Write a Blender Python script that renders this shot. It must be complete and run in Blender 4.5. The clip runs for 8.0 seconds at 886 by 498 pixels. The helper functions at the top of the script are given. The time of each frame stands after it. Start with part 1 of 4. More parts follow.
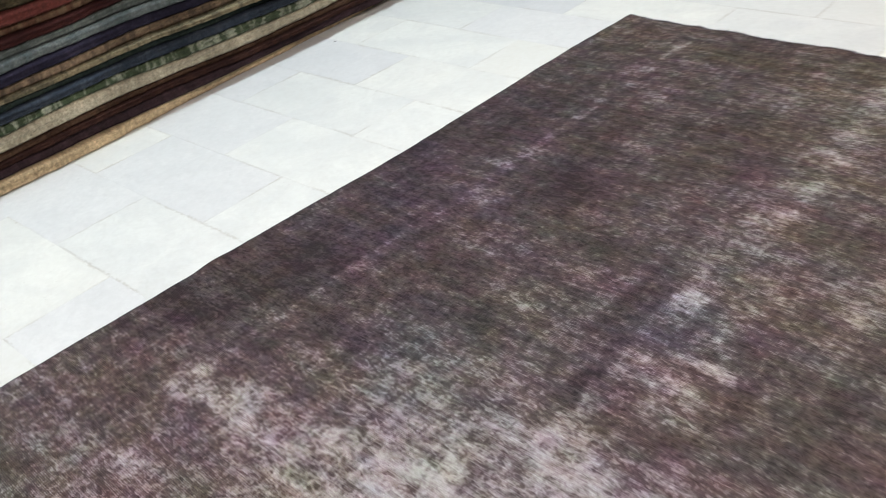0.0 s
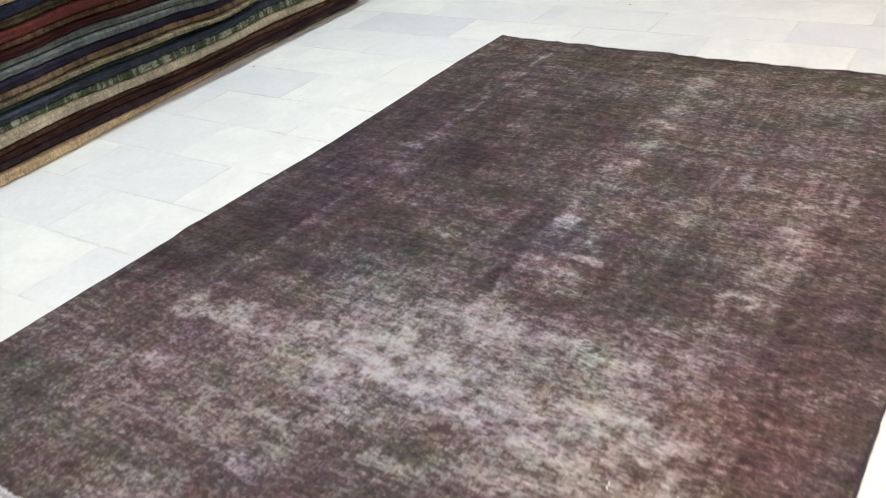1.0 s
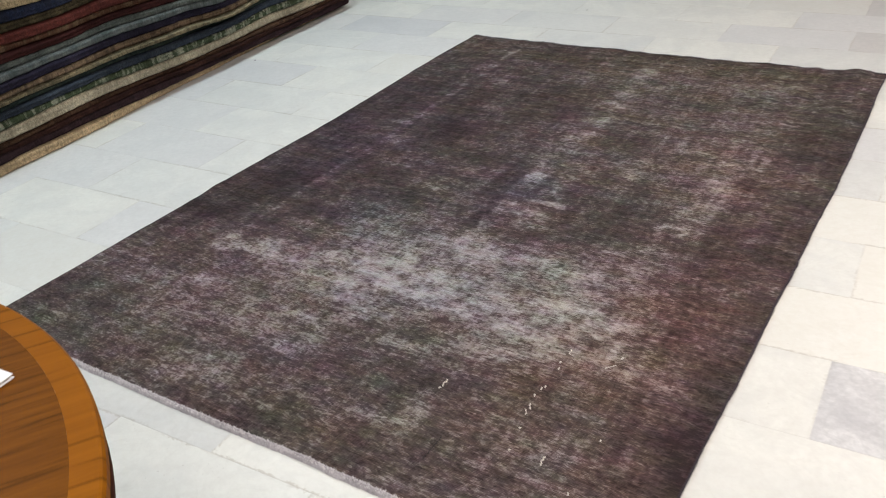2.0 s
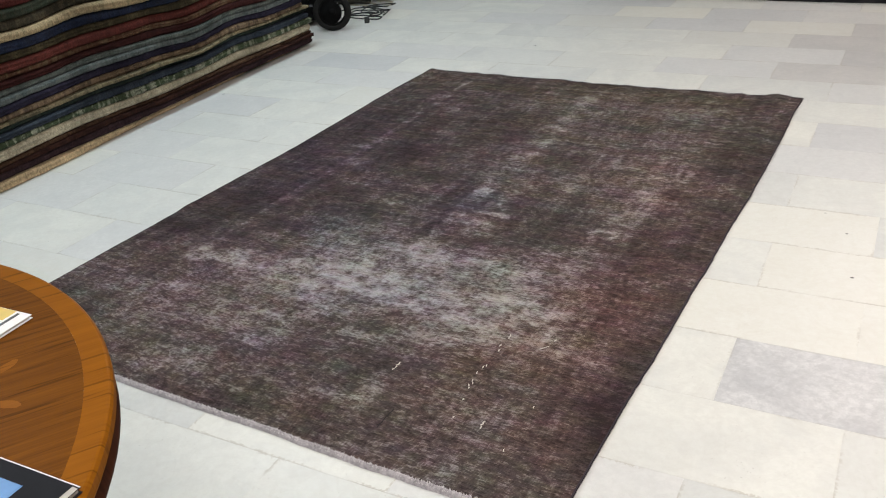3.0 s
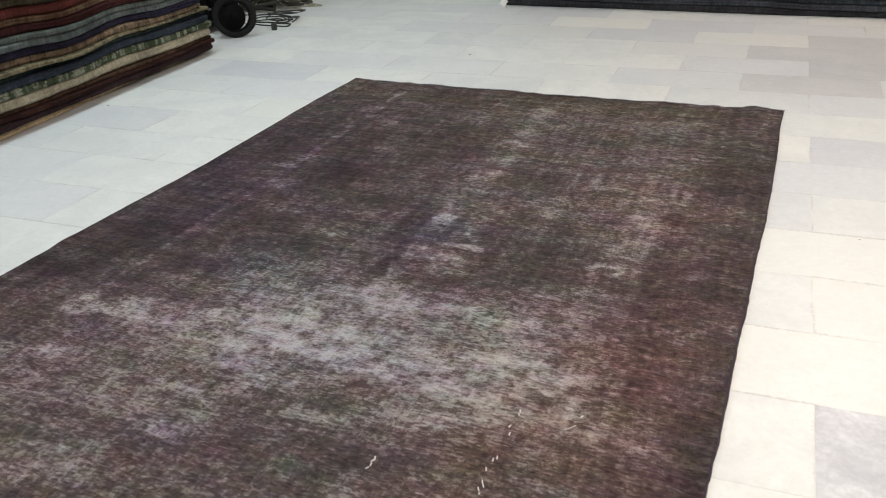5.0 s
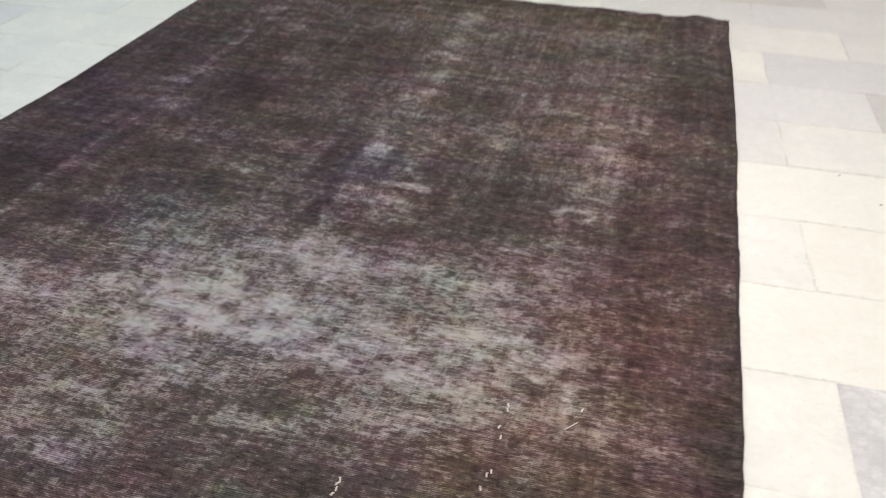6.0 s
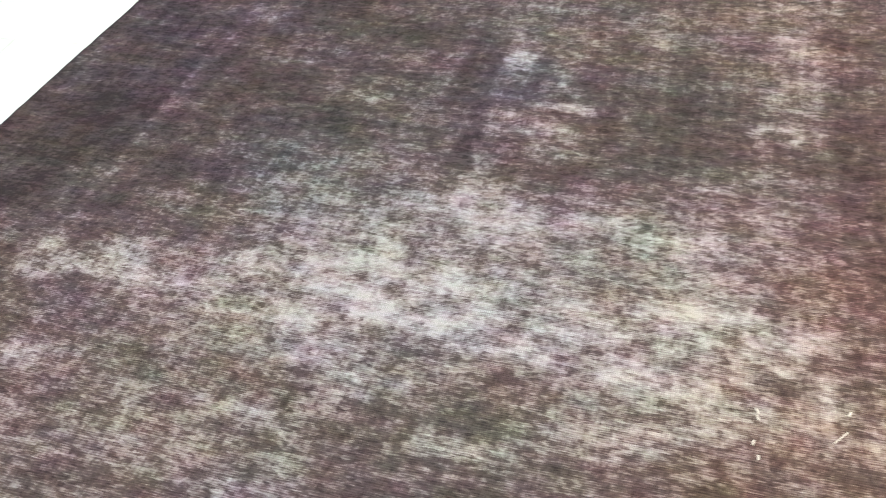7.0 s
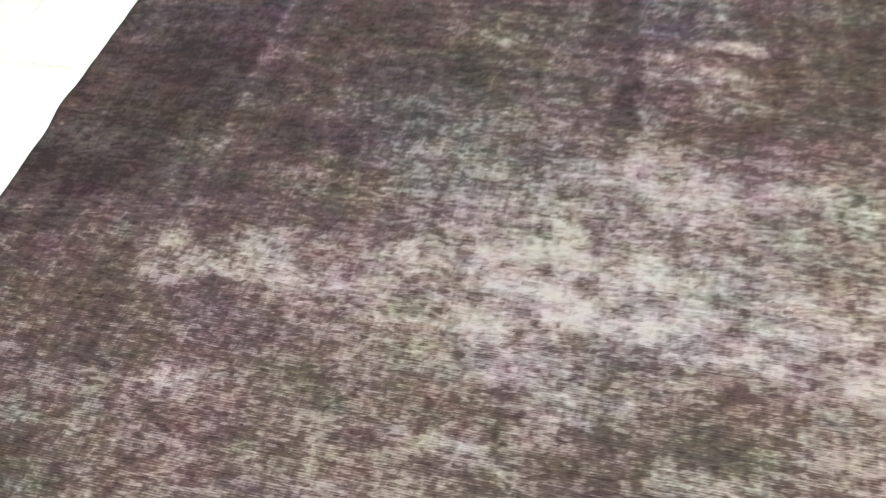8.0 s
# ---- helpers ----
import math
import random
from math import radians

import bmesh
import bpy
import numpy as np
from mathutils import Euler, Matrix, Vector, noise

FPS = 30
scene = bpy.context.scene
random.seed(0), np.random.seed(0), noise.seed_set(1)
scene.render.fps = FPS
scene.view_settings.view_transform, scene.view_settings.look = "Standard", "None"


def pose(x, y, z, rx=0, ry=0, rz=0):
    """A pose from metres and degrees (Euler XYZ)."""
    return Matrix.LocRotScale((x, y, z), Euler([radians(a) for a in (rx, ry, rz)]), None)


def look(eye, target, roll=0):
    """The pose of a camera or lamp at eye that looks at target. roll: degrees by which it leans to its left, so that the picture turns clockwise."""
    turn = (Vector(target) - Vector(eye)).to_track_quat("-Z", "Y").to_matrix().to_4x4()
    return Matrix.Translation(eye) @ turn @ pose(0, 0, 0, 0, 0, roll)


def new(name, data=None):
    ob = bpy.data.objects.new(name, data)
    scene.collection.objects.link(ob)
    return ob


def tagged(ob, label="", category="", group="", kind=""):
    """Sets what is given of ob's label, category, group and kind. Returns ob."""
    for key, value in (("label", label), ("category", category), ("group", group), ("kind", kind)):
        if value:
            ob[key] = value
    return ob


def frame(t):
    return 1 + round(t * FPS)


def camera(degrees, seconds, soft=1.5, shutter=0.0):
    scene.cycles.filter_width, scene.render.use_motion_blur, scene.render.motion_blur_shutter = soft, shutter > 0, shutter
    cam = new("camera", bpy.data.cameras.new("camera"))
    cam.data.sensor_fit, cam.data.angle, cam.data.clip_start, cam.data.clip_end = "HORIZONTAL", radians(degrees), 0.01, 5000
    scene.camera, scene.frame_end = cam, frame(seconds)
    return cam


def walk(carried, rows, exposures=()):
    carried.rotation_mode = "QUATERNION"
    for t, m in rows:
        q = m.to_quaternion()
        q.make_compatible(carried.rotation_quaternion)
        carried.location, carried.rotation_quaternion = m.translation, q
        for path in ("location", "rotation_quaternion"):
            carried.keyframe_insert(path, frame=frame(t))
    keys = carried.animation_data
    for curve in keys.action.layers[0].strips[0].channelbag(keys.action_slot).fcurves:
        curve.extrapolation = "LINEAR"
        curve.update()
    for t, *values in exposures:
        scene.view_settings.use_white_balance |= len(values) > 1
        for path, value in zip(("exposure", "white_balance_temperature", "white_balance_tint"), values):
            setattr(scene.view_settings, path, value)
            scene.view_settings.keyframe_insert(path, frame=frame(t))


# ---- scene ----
cam = camera(54.6, 8.0, soft=1.05, shutter=0.35)
PATH = [
    (0, (1.831, -2.865, 1.226), (0.599, -1.744, 0.118), -8.6),
    (0.5, (1.981, -3.164, 1.277), (0.886, -1.858, 0.231), -8.0),
    (1, (2.154, -3.48, 1.305), (1.106, -2.124, 0.274), -7.0),
    (1.5, (2.263, -3.801, 1.332), (1.251, -2.413, 0.308), -6.2),
    (1.7, (2.303, -3.904, 1.361), (1.313, -2.498, 0.341), -5.5),
    (2.8, (2.604, -4.197, 1.397), (1.646, -2.714, 0.458), -5.7),
    (3, (2.601, -4.245, 1.403), (1.662, -2.74, 0.48), -5.2),
    (3.5, (2.536, -4.281, 1.386), (1.702, -2.697, 0.495), -3.2),
    (4, (2.437, -4.208, 1.319), (1.66, -2.595, 0.427), -3.8),
    (4.2, (2.383, -4.136, 1.284), (1.624, -2.514, 0.393), -4.0),
    (5.3, (2.002, -3.725, 1.129), (1.341, -2.062, 0.237), -0.4),
    (5.5, (1.939, -3.672, 1.122), (1.362, -1.996, 0.195), 1.5),
    (6, (1.795, -3.511, 1.09), (1.387, -1.89, -0.008), 1.7),
    (6.5, (1.628, -3.287, 1.094), (1.192, -1.842, -0.218), -2.1),
    (7, (1.455, -3.212, 1.095), (0.984, -1.846, -0.288), -4.7),
    (7.5, (1.247, -3.15, 1.105), (0.826, -1.855, -0.36), -3.9),
    (7.7, (1.164, -3.121, 1.103), (0.78, -1.827, -0.372), -3.7),
    (8, (1.053, -3.028, 1.109), (0.678, -1.869, -0.478), -6.1),
]
walk(cam, [(t, look(eye, target, roll)) for t, eye, target, roll in PATH],
     exposures=[(0.0, 0.60, 6500, 15), (1.0, 0.62, 6550, 16), (1.7, 0.30, 6550, 15), (2.8, 0.08, 6500, 12), (4.2, 0.06, 6500, 12),
                (5.5, 0.25, 6500, 13), (6.0, 0.20, 6500, 13), (6.3, 0.06, 6500, 13), (6.55, 0.05, 6500, 13), (7.0, 1.0, 6500, 9), (7.5, 1.06, 6700, 10), (8.0, 0.91, 6850, 10)])

# ---------------------------------------------------------------- world and light
world = bpy.data.worlds.new("shop_air")
scene.world = world
world.use_nodes = True
world.node_tree.nodes["Background"].inputs["Color"].default_value = (0.8, 0.9, 1.0, 1)
world.node_tree.nodes["Background"].inputs["Strength"].default_value = 0.05

ROOM_X0, ROOM_X1, ROOM_Y0, ROOM_Y1, ROOM_H = -2.9, 6.0, -7.0, 5.2, 2.9
COOL, WARM, ROSY = (0.80, 0.955, 1.0), (1.0, 0.935, 0.88), (1.0, 0.88, 0.80)
# x, y, colour, watts of the ceiling panels
PANELS = [(-0.9, -3.4, COOL, 30), (-0.9, -0.4, COOL, 26), (-0.9, 2.8, COOL, 5),
          (2.6, -4.4, WARM, 50), (2.6, -1.2, WARM, 41), (2.6, 2.2, ROSY, 27)]


# ---------------------------------------------------------------- node helpers
def material(name):
    m = bpy.data.materials.new(name)
    m.use_nodes = True
    nt = m.node_tree
    return m, nt, nt.nodes["Principled BSDF"]


def node(nt, kind, **values):
    n = nt.nodes.new(kind)
    for key, v in values.items():
        if key in n.inputs:
            n.inputs[key].default_value = v
    return n


def link(nt, a, b):
    nt.links.new(a, b)


def coords(nt, scale=(1, 1, 1), which="Object", rotate=0.0):
    c = nt.nodes.new("ShaderNodeTexCoord")
    m = nt.nodes.new("ShaderNodeMapping")
    m.inputs["Scale"].default_value = scale
    m.inputs["Rotation"].default_value = (0, 0, rotate)
    link(nt, c.outputs[which], m.inputs["Vector"])
    return m.outputs["Vector"]


def noise_tex(nt, vec, scale, detail=3.0, rough=0.55, distort=0.0):
    n = node(nt, "ShaderNodeTexNoise", Scale=scale, Detail=detail, Roughness=rough, Distortion=distort)
    link(nt, vec, n.inputs["Vector"])
    return n.outputs["Fac"]


def ramp(nt, fac, stops):
    r = nt.nodes.new("ShaderNodeValToRGB")
    els = r.color_ramp.elements
    while len(els) < len(stops):
        els.new(0.5)
    for e, (p, c) in zip(els, stops):
        e.position = p
        e.color = (*c, 1) if len(c) == 3 else c
    link(nt, fac, r.inputs["Fac"])
    return r.outputs["Color"]


def grey(v):
    return (v, v, v)


def mix(nt, fac, a, b, mode="MIX"):
    n = nt.nodes.new("ShaderNodeMix")
    n.data_type, n.blend_type = "RGBA", mode
    for sock, v in ((n.inputs["Factor"], fac), (n.inputs["A"], a), (n.inputs["B"], b)):
        if hasattr(v, "is_linked"):
            link(nt, v, sock)
        elif isinstance(v, tuple):
            sock.default_value = (*v, 1)
        else:
            sock.default_value = v
    return n.outputs["Result"]


def calc(nt, op, a, b=0.0, c=0.0, clamp=False):
    n = nt.nodes.new("ShaderNodeMath")
    n.operation, n.use_clamp = op, clamp
    for sock, v in zip(n.inputs, (a, b, c)):
        if hasattr(v, "is_linked"):
            link(nt, v, sock)
        else:
            sock.default_value = v
    return n.outputs["Value"]


def bump(nt, bsdf, height, strength, distance=0.01):
    b = node(nt, "ShaderNodeBump", Strength=strength, Distance=distance)
    link(nt, height, b.inputs["Height"])
    link(nt, b.outputs["Normal"], bsdf.inputs["Normal"])


def plain(name, colour, rough=0.5, metal=0.0, vary=0.25, scale=30.0, relief=0.1, shine=0.5):
    """A surface of one material with grain and slow stains."""
    m, nt, bsdf = material(name)
    v = coords(nt)
    fine, slow = noise_tex(nt, v, scale, 4), noise_tex(nt, v, scale * 0.12, 3)
    both = calc(nt, "ADD", calc(nt, "MULTIPLY", fine, 0.6), calc(nt, "MULTIPLY", slow, 0.4))
    lo = tuple(c * (1 - vary) for c in colour)
    hi = tuple(min(1.0, c * (1 + vary)) for c in colour)
    link(nt, ramp(nt, both, [(0.3, lo), (0.7, hi)]), bsdf.inputs["Base Color"])
    bsdf.inputs["Roughness"].default_value = rough
    bsdf.inputs["Metallic"].default_value = metal
    bsdf.inputs["Specular IOR Level"].default_value = shine
    if relief:
        bump(nt, bsdf, fine, relief, 0.003)
    return m


def marble(name, base, vein, cloud, amount):
    """Polished marble: slow clouds, thin veins, pits and a tone of its own for each slab."""
    m, nt, bsdf = material(name)
    info = nt.nodes.new("ShaderNodeObjectInfo")
    geo = nt.nodes.new("ShaderNodeNewGeometry")
    v = coords(nt, which="Generated")
    place = nt.nodes.new("ShaderNodeNewGeometry").outputs["Position"]
    shift = nt.nodes.new("ShaderNodeVectorMath")
    shift.operation = "MULTIPLY_ADD"
    comb = nt.nodes.new("ShaderNodeCombineXYZ")
    rnd = calc(nt, "ADD", info.outputs["Random"], geo.outputs["Random Per Island"])
    for k in range(3):
        link(nt, rnd, comb.inputs[k])
    link(nt, comb.outputs[0], shift.inputs[0])
    shift.inputs[1].default_value = (17.3, 9.1, 4.7)
    link(nt, place, shift.inputs[2])
    p = shift.outputs[0]
    clouds = noise_tex(nt, p, 3.2, 5, 0.6, 0.8)
    veins = noise_tex(nt, p, 6.0, 6, 0.62, 1.6)
    thin = ramp(nt, veins, [(0.44, grey(0)), (0.5, grey(1)), (0.56, grey(0))])
    pits = ramp(nt, noise_tex(nt, p, 210, 2, 0.5), [(0.68, grey(0)), (0.76, grey(1))])
    col = mix(nt, calc(nt, "MULTIPLY", ramp(nt, clouds, [(0.42, grey(0)), (0.60, grey(1))]), amount), base, cloud)
    col = mix(nt, calc(nt, "MULTIPLY", thin, 0.20 * amount), col, vein)
    col = mix(nt, calc(nt, "MULTIPLY", pits, 0.6 * max(0.0, amount - 0.5)), col, vein)
    mottle = ramp(nt, noise_tex(nt, p, 48, 4, 0.72), [(0.42, grey(0)), (0.60, grey(1))])
    col = mix(nt, calc(nt, "MULTIPLY", mottle, 0.15 + 0.4 * max(0.0, amount - 0.6)), col, vein)
    blotch = ramp(nt, noise_tex(nt, p, 34, 6, 0.8, 0.5), [(0.44, grey(0)), (0.58, grey(1))])
    col = mix(nt, calc(nt, "MULTIPLY", blotch, 0.08 + 0.6 * max(0.0, amount - 0.6)), col, vein)
    speck = ramp(nt, noise_tex(nt, p, 120, 3, 0.6), [(0.67, grey(0)), (0.73, grey(1))])
    patchy = ramp(nt, noise_tex(nt, p, 4.5, 3, 0.6), [(0.49, grey(0)), (0.64, grey(1))])
    col = mix(nt, calc(nt, "MULTIPLY", calc(nt, "MULTIPLY", speck, patchy), 0.55), col, (0.34, 0.32, 0.29))
    # faint grey scuffs that run on from slab to slab
    scuff = ramp(nt, noise_tex(nt, place, 7.5, 5, 0.68, 1.2), [(0.55, grey(0)), (0.70, grey(1))])
    worn_way = ramp(nt, noise_tex(nt, place, 1.6, 2, 0.5), [(0.42, grey(0)), (0.62, grey(1))])
    col = mix(nt, calc(nt, "MULTIPLY", calc(nt, "MULTIPLY", scuff, worn_way), 0.30), col, vein)
    # brownish dirt that has crept in from the joints here and there
    local = nt.nodes.new("ShaderNodeSeparateXYZ")
    link(nt, coords(nt), local.inputs[0])
    dx = calc(nt, "MINIMUM", local.outputs[0], calc(nt, "SUBTRACT", 0.610, local.outputs[0]))
    dy = calc(nt, "MINIMUM", local.outputs[1], calc(nt, "SUBTRACT", 0.305, local.outputs[1]))
    rim = calc(nt, "SUBTRACT", 1.0, calc(nt, "DIVIDE", calc(nt, "ABSOLUTE", calc(nt, "MINIMUM", dx, dy)), 0.006), clamp=True)
    dirt = ramp(nt, noise_tex(nt, p, 11, 4, 0.65), [(0.50, grey(0)), (0.68, grey(1))])
    col = mix(nt, calc(nt, "MULTIPLY", calc(nt, "MULTIPLY", rim, dirt), 0.22), col, (0.44, 0.38, 0.28))
    # worn arrises, chipped and pitted along stretches of the joint
    arris = calc(nt, "SUBTRACT", 1.0, calc(nt, "DIVIDE", calc(nt, "ABSOLUTE", calc(nt, "MINIMUM", dx, dy)), 0.010), clamp=True)
    stretch = ramp(nt, noise_tex(nt, p, 5, 2, 0.5), [(0.48, grey(0)), (0.60, grey(1))])
    chip = ramp(nt, calc(nt, "ADD", noise_tex(nt, p, 95, 4, 0.7), calc(nt, "MULTIPLY", arris, 0.25)), [(0.60, grey(0)), (0.70, grey(1))])
    col = mix(nt, calc(nt, "MULTIPLY", calc(nt, "MULTIPLY", chip, calc(nt, "MULTIPLY", stretch, calc(nt, "MINIMUM", calc(nt, "MULTIPLY", arris, 3.0), 1.0))), 0.6), col, (0.44, 0.41, 0.36))
    tone = ramp(nt, calc(nt, "FRACT", calc(nt, "MULTIPLY", rnd, 3.7)), [(0.0, (0.875, 0.88, 0.89)), (0.45, (0.97, 0.97, 0.96)), (1.0, (1.0, 0.99, 0.965))])
    link(nt, mix(nt, 1.0, col, tone, "MULTIPLY"), bsdf.inputs["Base Color"])
    link(nt, ramp(nt, noise_tex(nt, p, 9, 4), [(0.3, grey(0.34)), (0.75, grey(0.42))]), bsdf.inputs["Roughness"])
    bump(nt, bsdf, noise_tex(nt, p, 25, 3), 0.015, 0.002)
    return m


def pile(name, ground, figure, figure_scale=14.0, amount=0.6):
    """Woven wool pile seen at the fold of a rug: a broken figure over the ground colour, rows of knots round the fold and fuzzy relief."""
    m, nt, bsdf = material(name)
    v = coords(nt, (1.0, 1.0, 0.25))
    fig = ramp(nt, noise_tex(nt, v, figure_scale, 5, 0.66, 0.5), [(0.48, grey(0)), (0.57, grey(1))])
    fine = noise_tex(nt, coords(nt, (1, 1, 1)), 130, 4, 0.75)
    rows = noise_tex(nt, coords(nt, (1.0, 0.22, 0.22)), 105, 3, 0.65, 0.3)
    slow = noise_tex(nt, v, 4.0, 3)
    col = mix(nt, calc(nt, "MULTIPLY", fig, amount), ground, figure)
    col = mix(nt, 1.0, col, ramp(nt, fine, [(0.28, grey(0.45)), (0.72, grey(1.5))]), "MULTIPLY")
    col = mix(nt, 1.0, col, ramp(nt, rows, [(0.30, grey(0.72)), (0.70, grey(1.3))]), "MULTIPLY")
    col = mix(nt, 1.0, col, ramp(nt, slow, [(0.3, grey(0.65)), (0.7, grey(1.35))]), "MULTIPLY")
    link(nt, col, bsdf.inputs["Base Color"])
    bsdf.inputs["Roughness"].default_value = 0.95
    bsdf.inputs["Specular IOR Level"].default_value = 0.05
    bump(nt, bsdf, calc(nt, "ADD", fine, rows), 0.9, 0.006)
    return m


def timber(name, dark, light, along, scale=1.0, gloss=0.28):
    """Varnished veneer with straight grain along an angle (degrees)."""
    m, nt, bsdf = material(name)
    stretch = nt.nodes.new("ShaderNodeMapping")
    stretch.inputs["Scale"].default_value = (1.8 * scale, 46 * scale, 4)
    link(nt, coords(nt, rotate=radians(-along)), stretch.inputs["Vector"])
    v = stretch.outputs["Vector"]
    slow = noise_tex(nt, v, 1.6, 4, 0.6, 0.7)
    lines = noise_tex(nt, v, 5.0, 5, 0.65, 0.2)
    col = ramp(nt, calc(nt, "ADD", calc(nt, "MULTIPLY", slow, 0.6), calc(nt, "MULTIPLY", lines, 0.4)), [(0.3, dark), (0.62, light)])
    streak = ramp(nt, noise_tex(nt, v, 2.6, 2, 0.5, 0.3), [(0.58, grey(1.0)), (0.68, grey(0.62))])
    link(nt, mix(nt, 1.0, col, streak, "MULTIPLY"), bsdf.inputs["Base Color"])
    bsdf.inputs["Roughness"].default_value = gloss
    bsdf.inputs["Specular IOR Level"].default_value = 0.03
    bsdf.inputs["Coat Weight"].default_value = 0.0
    bsdf.inputs["Coat Roughness"].default_value = 0.15
    bump(nt, bsdf, lines, 0.03, 0.001)
    return m


# ---------------------------------------------------------------- mesh helpers
def finish(bm, name, mat, smooth=False):
    me = bpy.data.meshes.new(name)
    bm.to_mesh(me)
    bm.free()
    for f in me.polygons:
        f.use_smooth = smooth
    if mat:
        me.materials.append(mat)
    return me


def thing(name, label, category, group="", kind="", at=None):
    ob = new(name)
    if at is not None:
        ob.matrix_world = at
    return tagged(ob, label, category, group, kind)


def part(name, bm, mat, parent, label="", smooth=False):
    ob = new(name, finish(bm, name, mat, smooth) if isinstance(bm, bmesh.types.BMesh) else bm)
    ob.parent = parent
    return tagged(ob, label)


def box(bm, x0, x1, y0, y1, z0, z1, bevel=0.0):
    vs = [bm.verts.new((x, y, z)) for x in (x0, x1) for y in (y0, y1) for z in (z0, z1)]
    fs = [bm.faces.new([vs[i] for i in q]) for q in ((0, 1, 3, 2), (4, 6, 7, 5), (0, 4, 5, 1), (2, 3, 7, 6), (0, 2, 6, 4), (1, 5, 7, 3))]
    if bevel:
        es = list({e for f in fs for e in f.edges})
        bmesh.ops.bevel(bm, geom=es, offset=bevel, segments=2, affect="EDGES", profile=0.5)
    return bm


def boxed(*a, **k):
    return box(bmesh.new(), *a, **k)


def lathe(profile, steps=64, centre=(0, 0, 0)):
    """A turned form about z from (radius, height) pairs; an end on the axis closes it."""
    bm = bmesh.new()
    rings = []
    for r, z in profile:
        if r < 1e-6:
            rings.append([bm.verts.new((centre[0], centre[1], centre[2] + z))])
        else:
            rings.append([bm.verts.new((centre[0] + r * math.cos(2 * math.pi * i / steps), centre[1] + r * math.sin(2 * math.pi * i / steps), centre[2] + z)) for i in range(steps)])
    for a, b in zip(rings, rings[1:]):
        for i in range(steps):
            j = (i + 1) % steps
            if len(a) == 1:
                bm.faces.new((a[0], b[i], b[j]))
            elif len(b) == 1:
                bm.faces.new((a[i], a[j], b[0]))
            else:
                bm.faces.new((a[i], a[j], b[j], b[i]))
    bmesh.ops.recalc_face_normals(bm, faces=bm.faces[:])
    return bm


def tube(points, radius, sides=8, closed=False):
    """A round bar or cord through the points."""
    bm = bmesh.new()
    pts = [Vector(p) for p in points]
    n = len(pts)
    rings = []
    for i, p in enumerate(pts):
        if closed:
            d = pts[(i + 1) % n] - pts[i - 1]
        else:
            d = pts[min(i + 1, n - 1)] - pts[max(i - 1, 0)]
        d.normalize()
        side = d.cross(Vector((0, 0, 1)))
        if side.length < 1e-3:
            side = Vector((1, 0, 0))
        side.normalize()
        up = side.cross(d)
        rings.append([bm.verts.new(p + radius * (math.cos(a) * side + math.sin(a) * up)) for a in (2 * math.pi * k / sides for k in range(sides))])
    last = n if closed else n - 1
    for i in range(last):
        a, b = rings[i], rings[(i + 1) % n]
        for k in range(sides):
            q = (k + 1) % sides
            bm.faces.new((a[k], a[q], b[q], b[k]))
    if not closed:
        bm.faces.new(rings[0][::-1])
        bm.faces.new(rings[-1])
    bmesh.ops.recalc_face_normals(bm, faces=bm.faces[:])
    return bm


def value_noise(rng, xs, ys, cell_x, cell_y):
    """Smooth random values on the grid of xs by ys, with cells of the given size in metres."""
    x, y = (xs - xs.min()) / cell_x, (ys - ys.min()) / cell_y
    lattice = rng.random((int(y.max()) + 3, int(x.max()) + 3))
    xi, yi = x.astype(int), y.astype(int)
    fx, fy = x - xi, y - yi
    fx, fy = fx * fx * (3 - 2 * fx), fy * fy * (3 - 2 * fy)
    a = lattice[np.ix_(yi, xi)] * (1 - fx) + lattice[np.ix_(yi, xi + 1)] * fx
    b = lattice[np.ix_(yi + 1, xi)] * (1 - fx) + lattice[np.ix_(yi + 1, xi + 1)] * fx
    return a * (1 - fy[:, None]) + b * fy[:, None]


# ---------------------------------------------------------------- materials
M_TILE_WHITE = marble("white_marble", (0.71, 0.715, 0.685), (0.50, 0.49, 0.46), (0.60, 0.61, 0.60), 0.6)
M_TILE_GREY = marble("grey_marble", (0.72, 0.715, 0.705), (0.41, 0.41, 0.415), (0.55, 0.55, 0.555), 1.0)
M_TILE_PALE = marble("pale_grey_marble", (0.565, 0.555, 0.55), (0.43, 0.43, 0.435), (0.51, 0.51, 0.51), 0.8)
M_TILE_SOFT = marble("soft_grey_marble", (0.665, 0.665, 0.66), (0.52, 0.52, 0.515), (0.615, 0.62, 0.62), 0.8)
M_TILE_CREAM = marble("cream_marble", (0.72, 0.72, 0.685), (0.58, 0.55, 0.48), (0.69, 0.685, 0.64), 0.6)
M_GROUT = plain("tile_grout", (0.70, 0.70, 0.68), 0.9)
M_WALL = plain("wall_paint", (0.52, 0.51, 0.49), 0.8, vary=0.06, scale=12)
M_CEIL = plain("ceiling_paint", (0.82, 0.82, 0.80), 0.85, vary=0.04, scale=12)

# ---------------------------------------------------------------- the room
def wall(name, x0, x1, y0, y1, z0, z1, mat, label, cat):
    ob = new(name, finish(boxed(x0, x1, y0, y1, z0, z1), name, mat))
    return tagged(ob, label, cat, kind="structure")


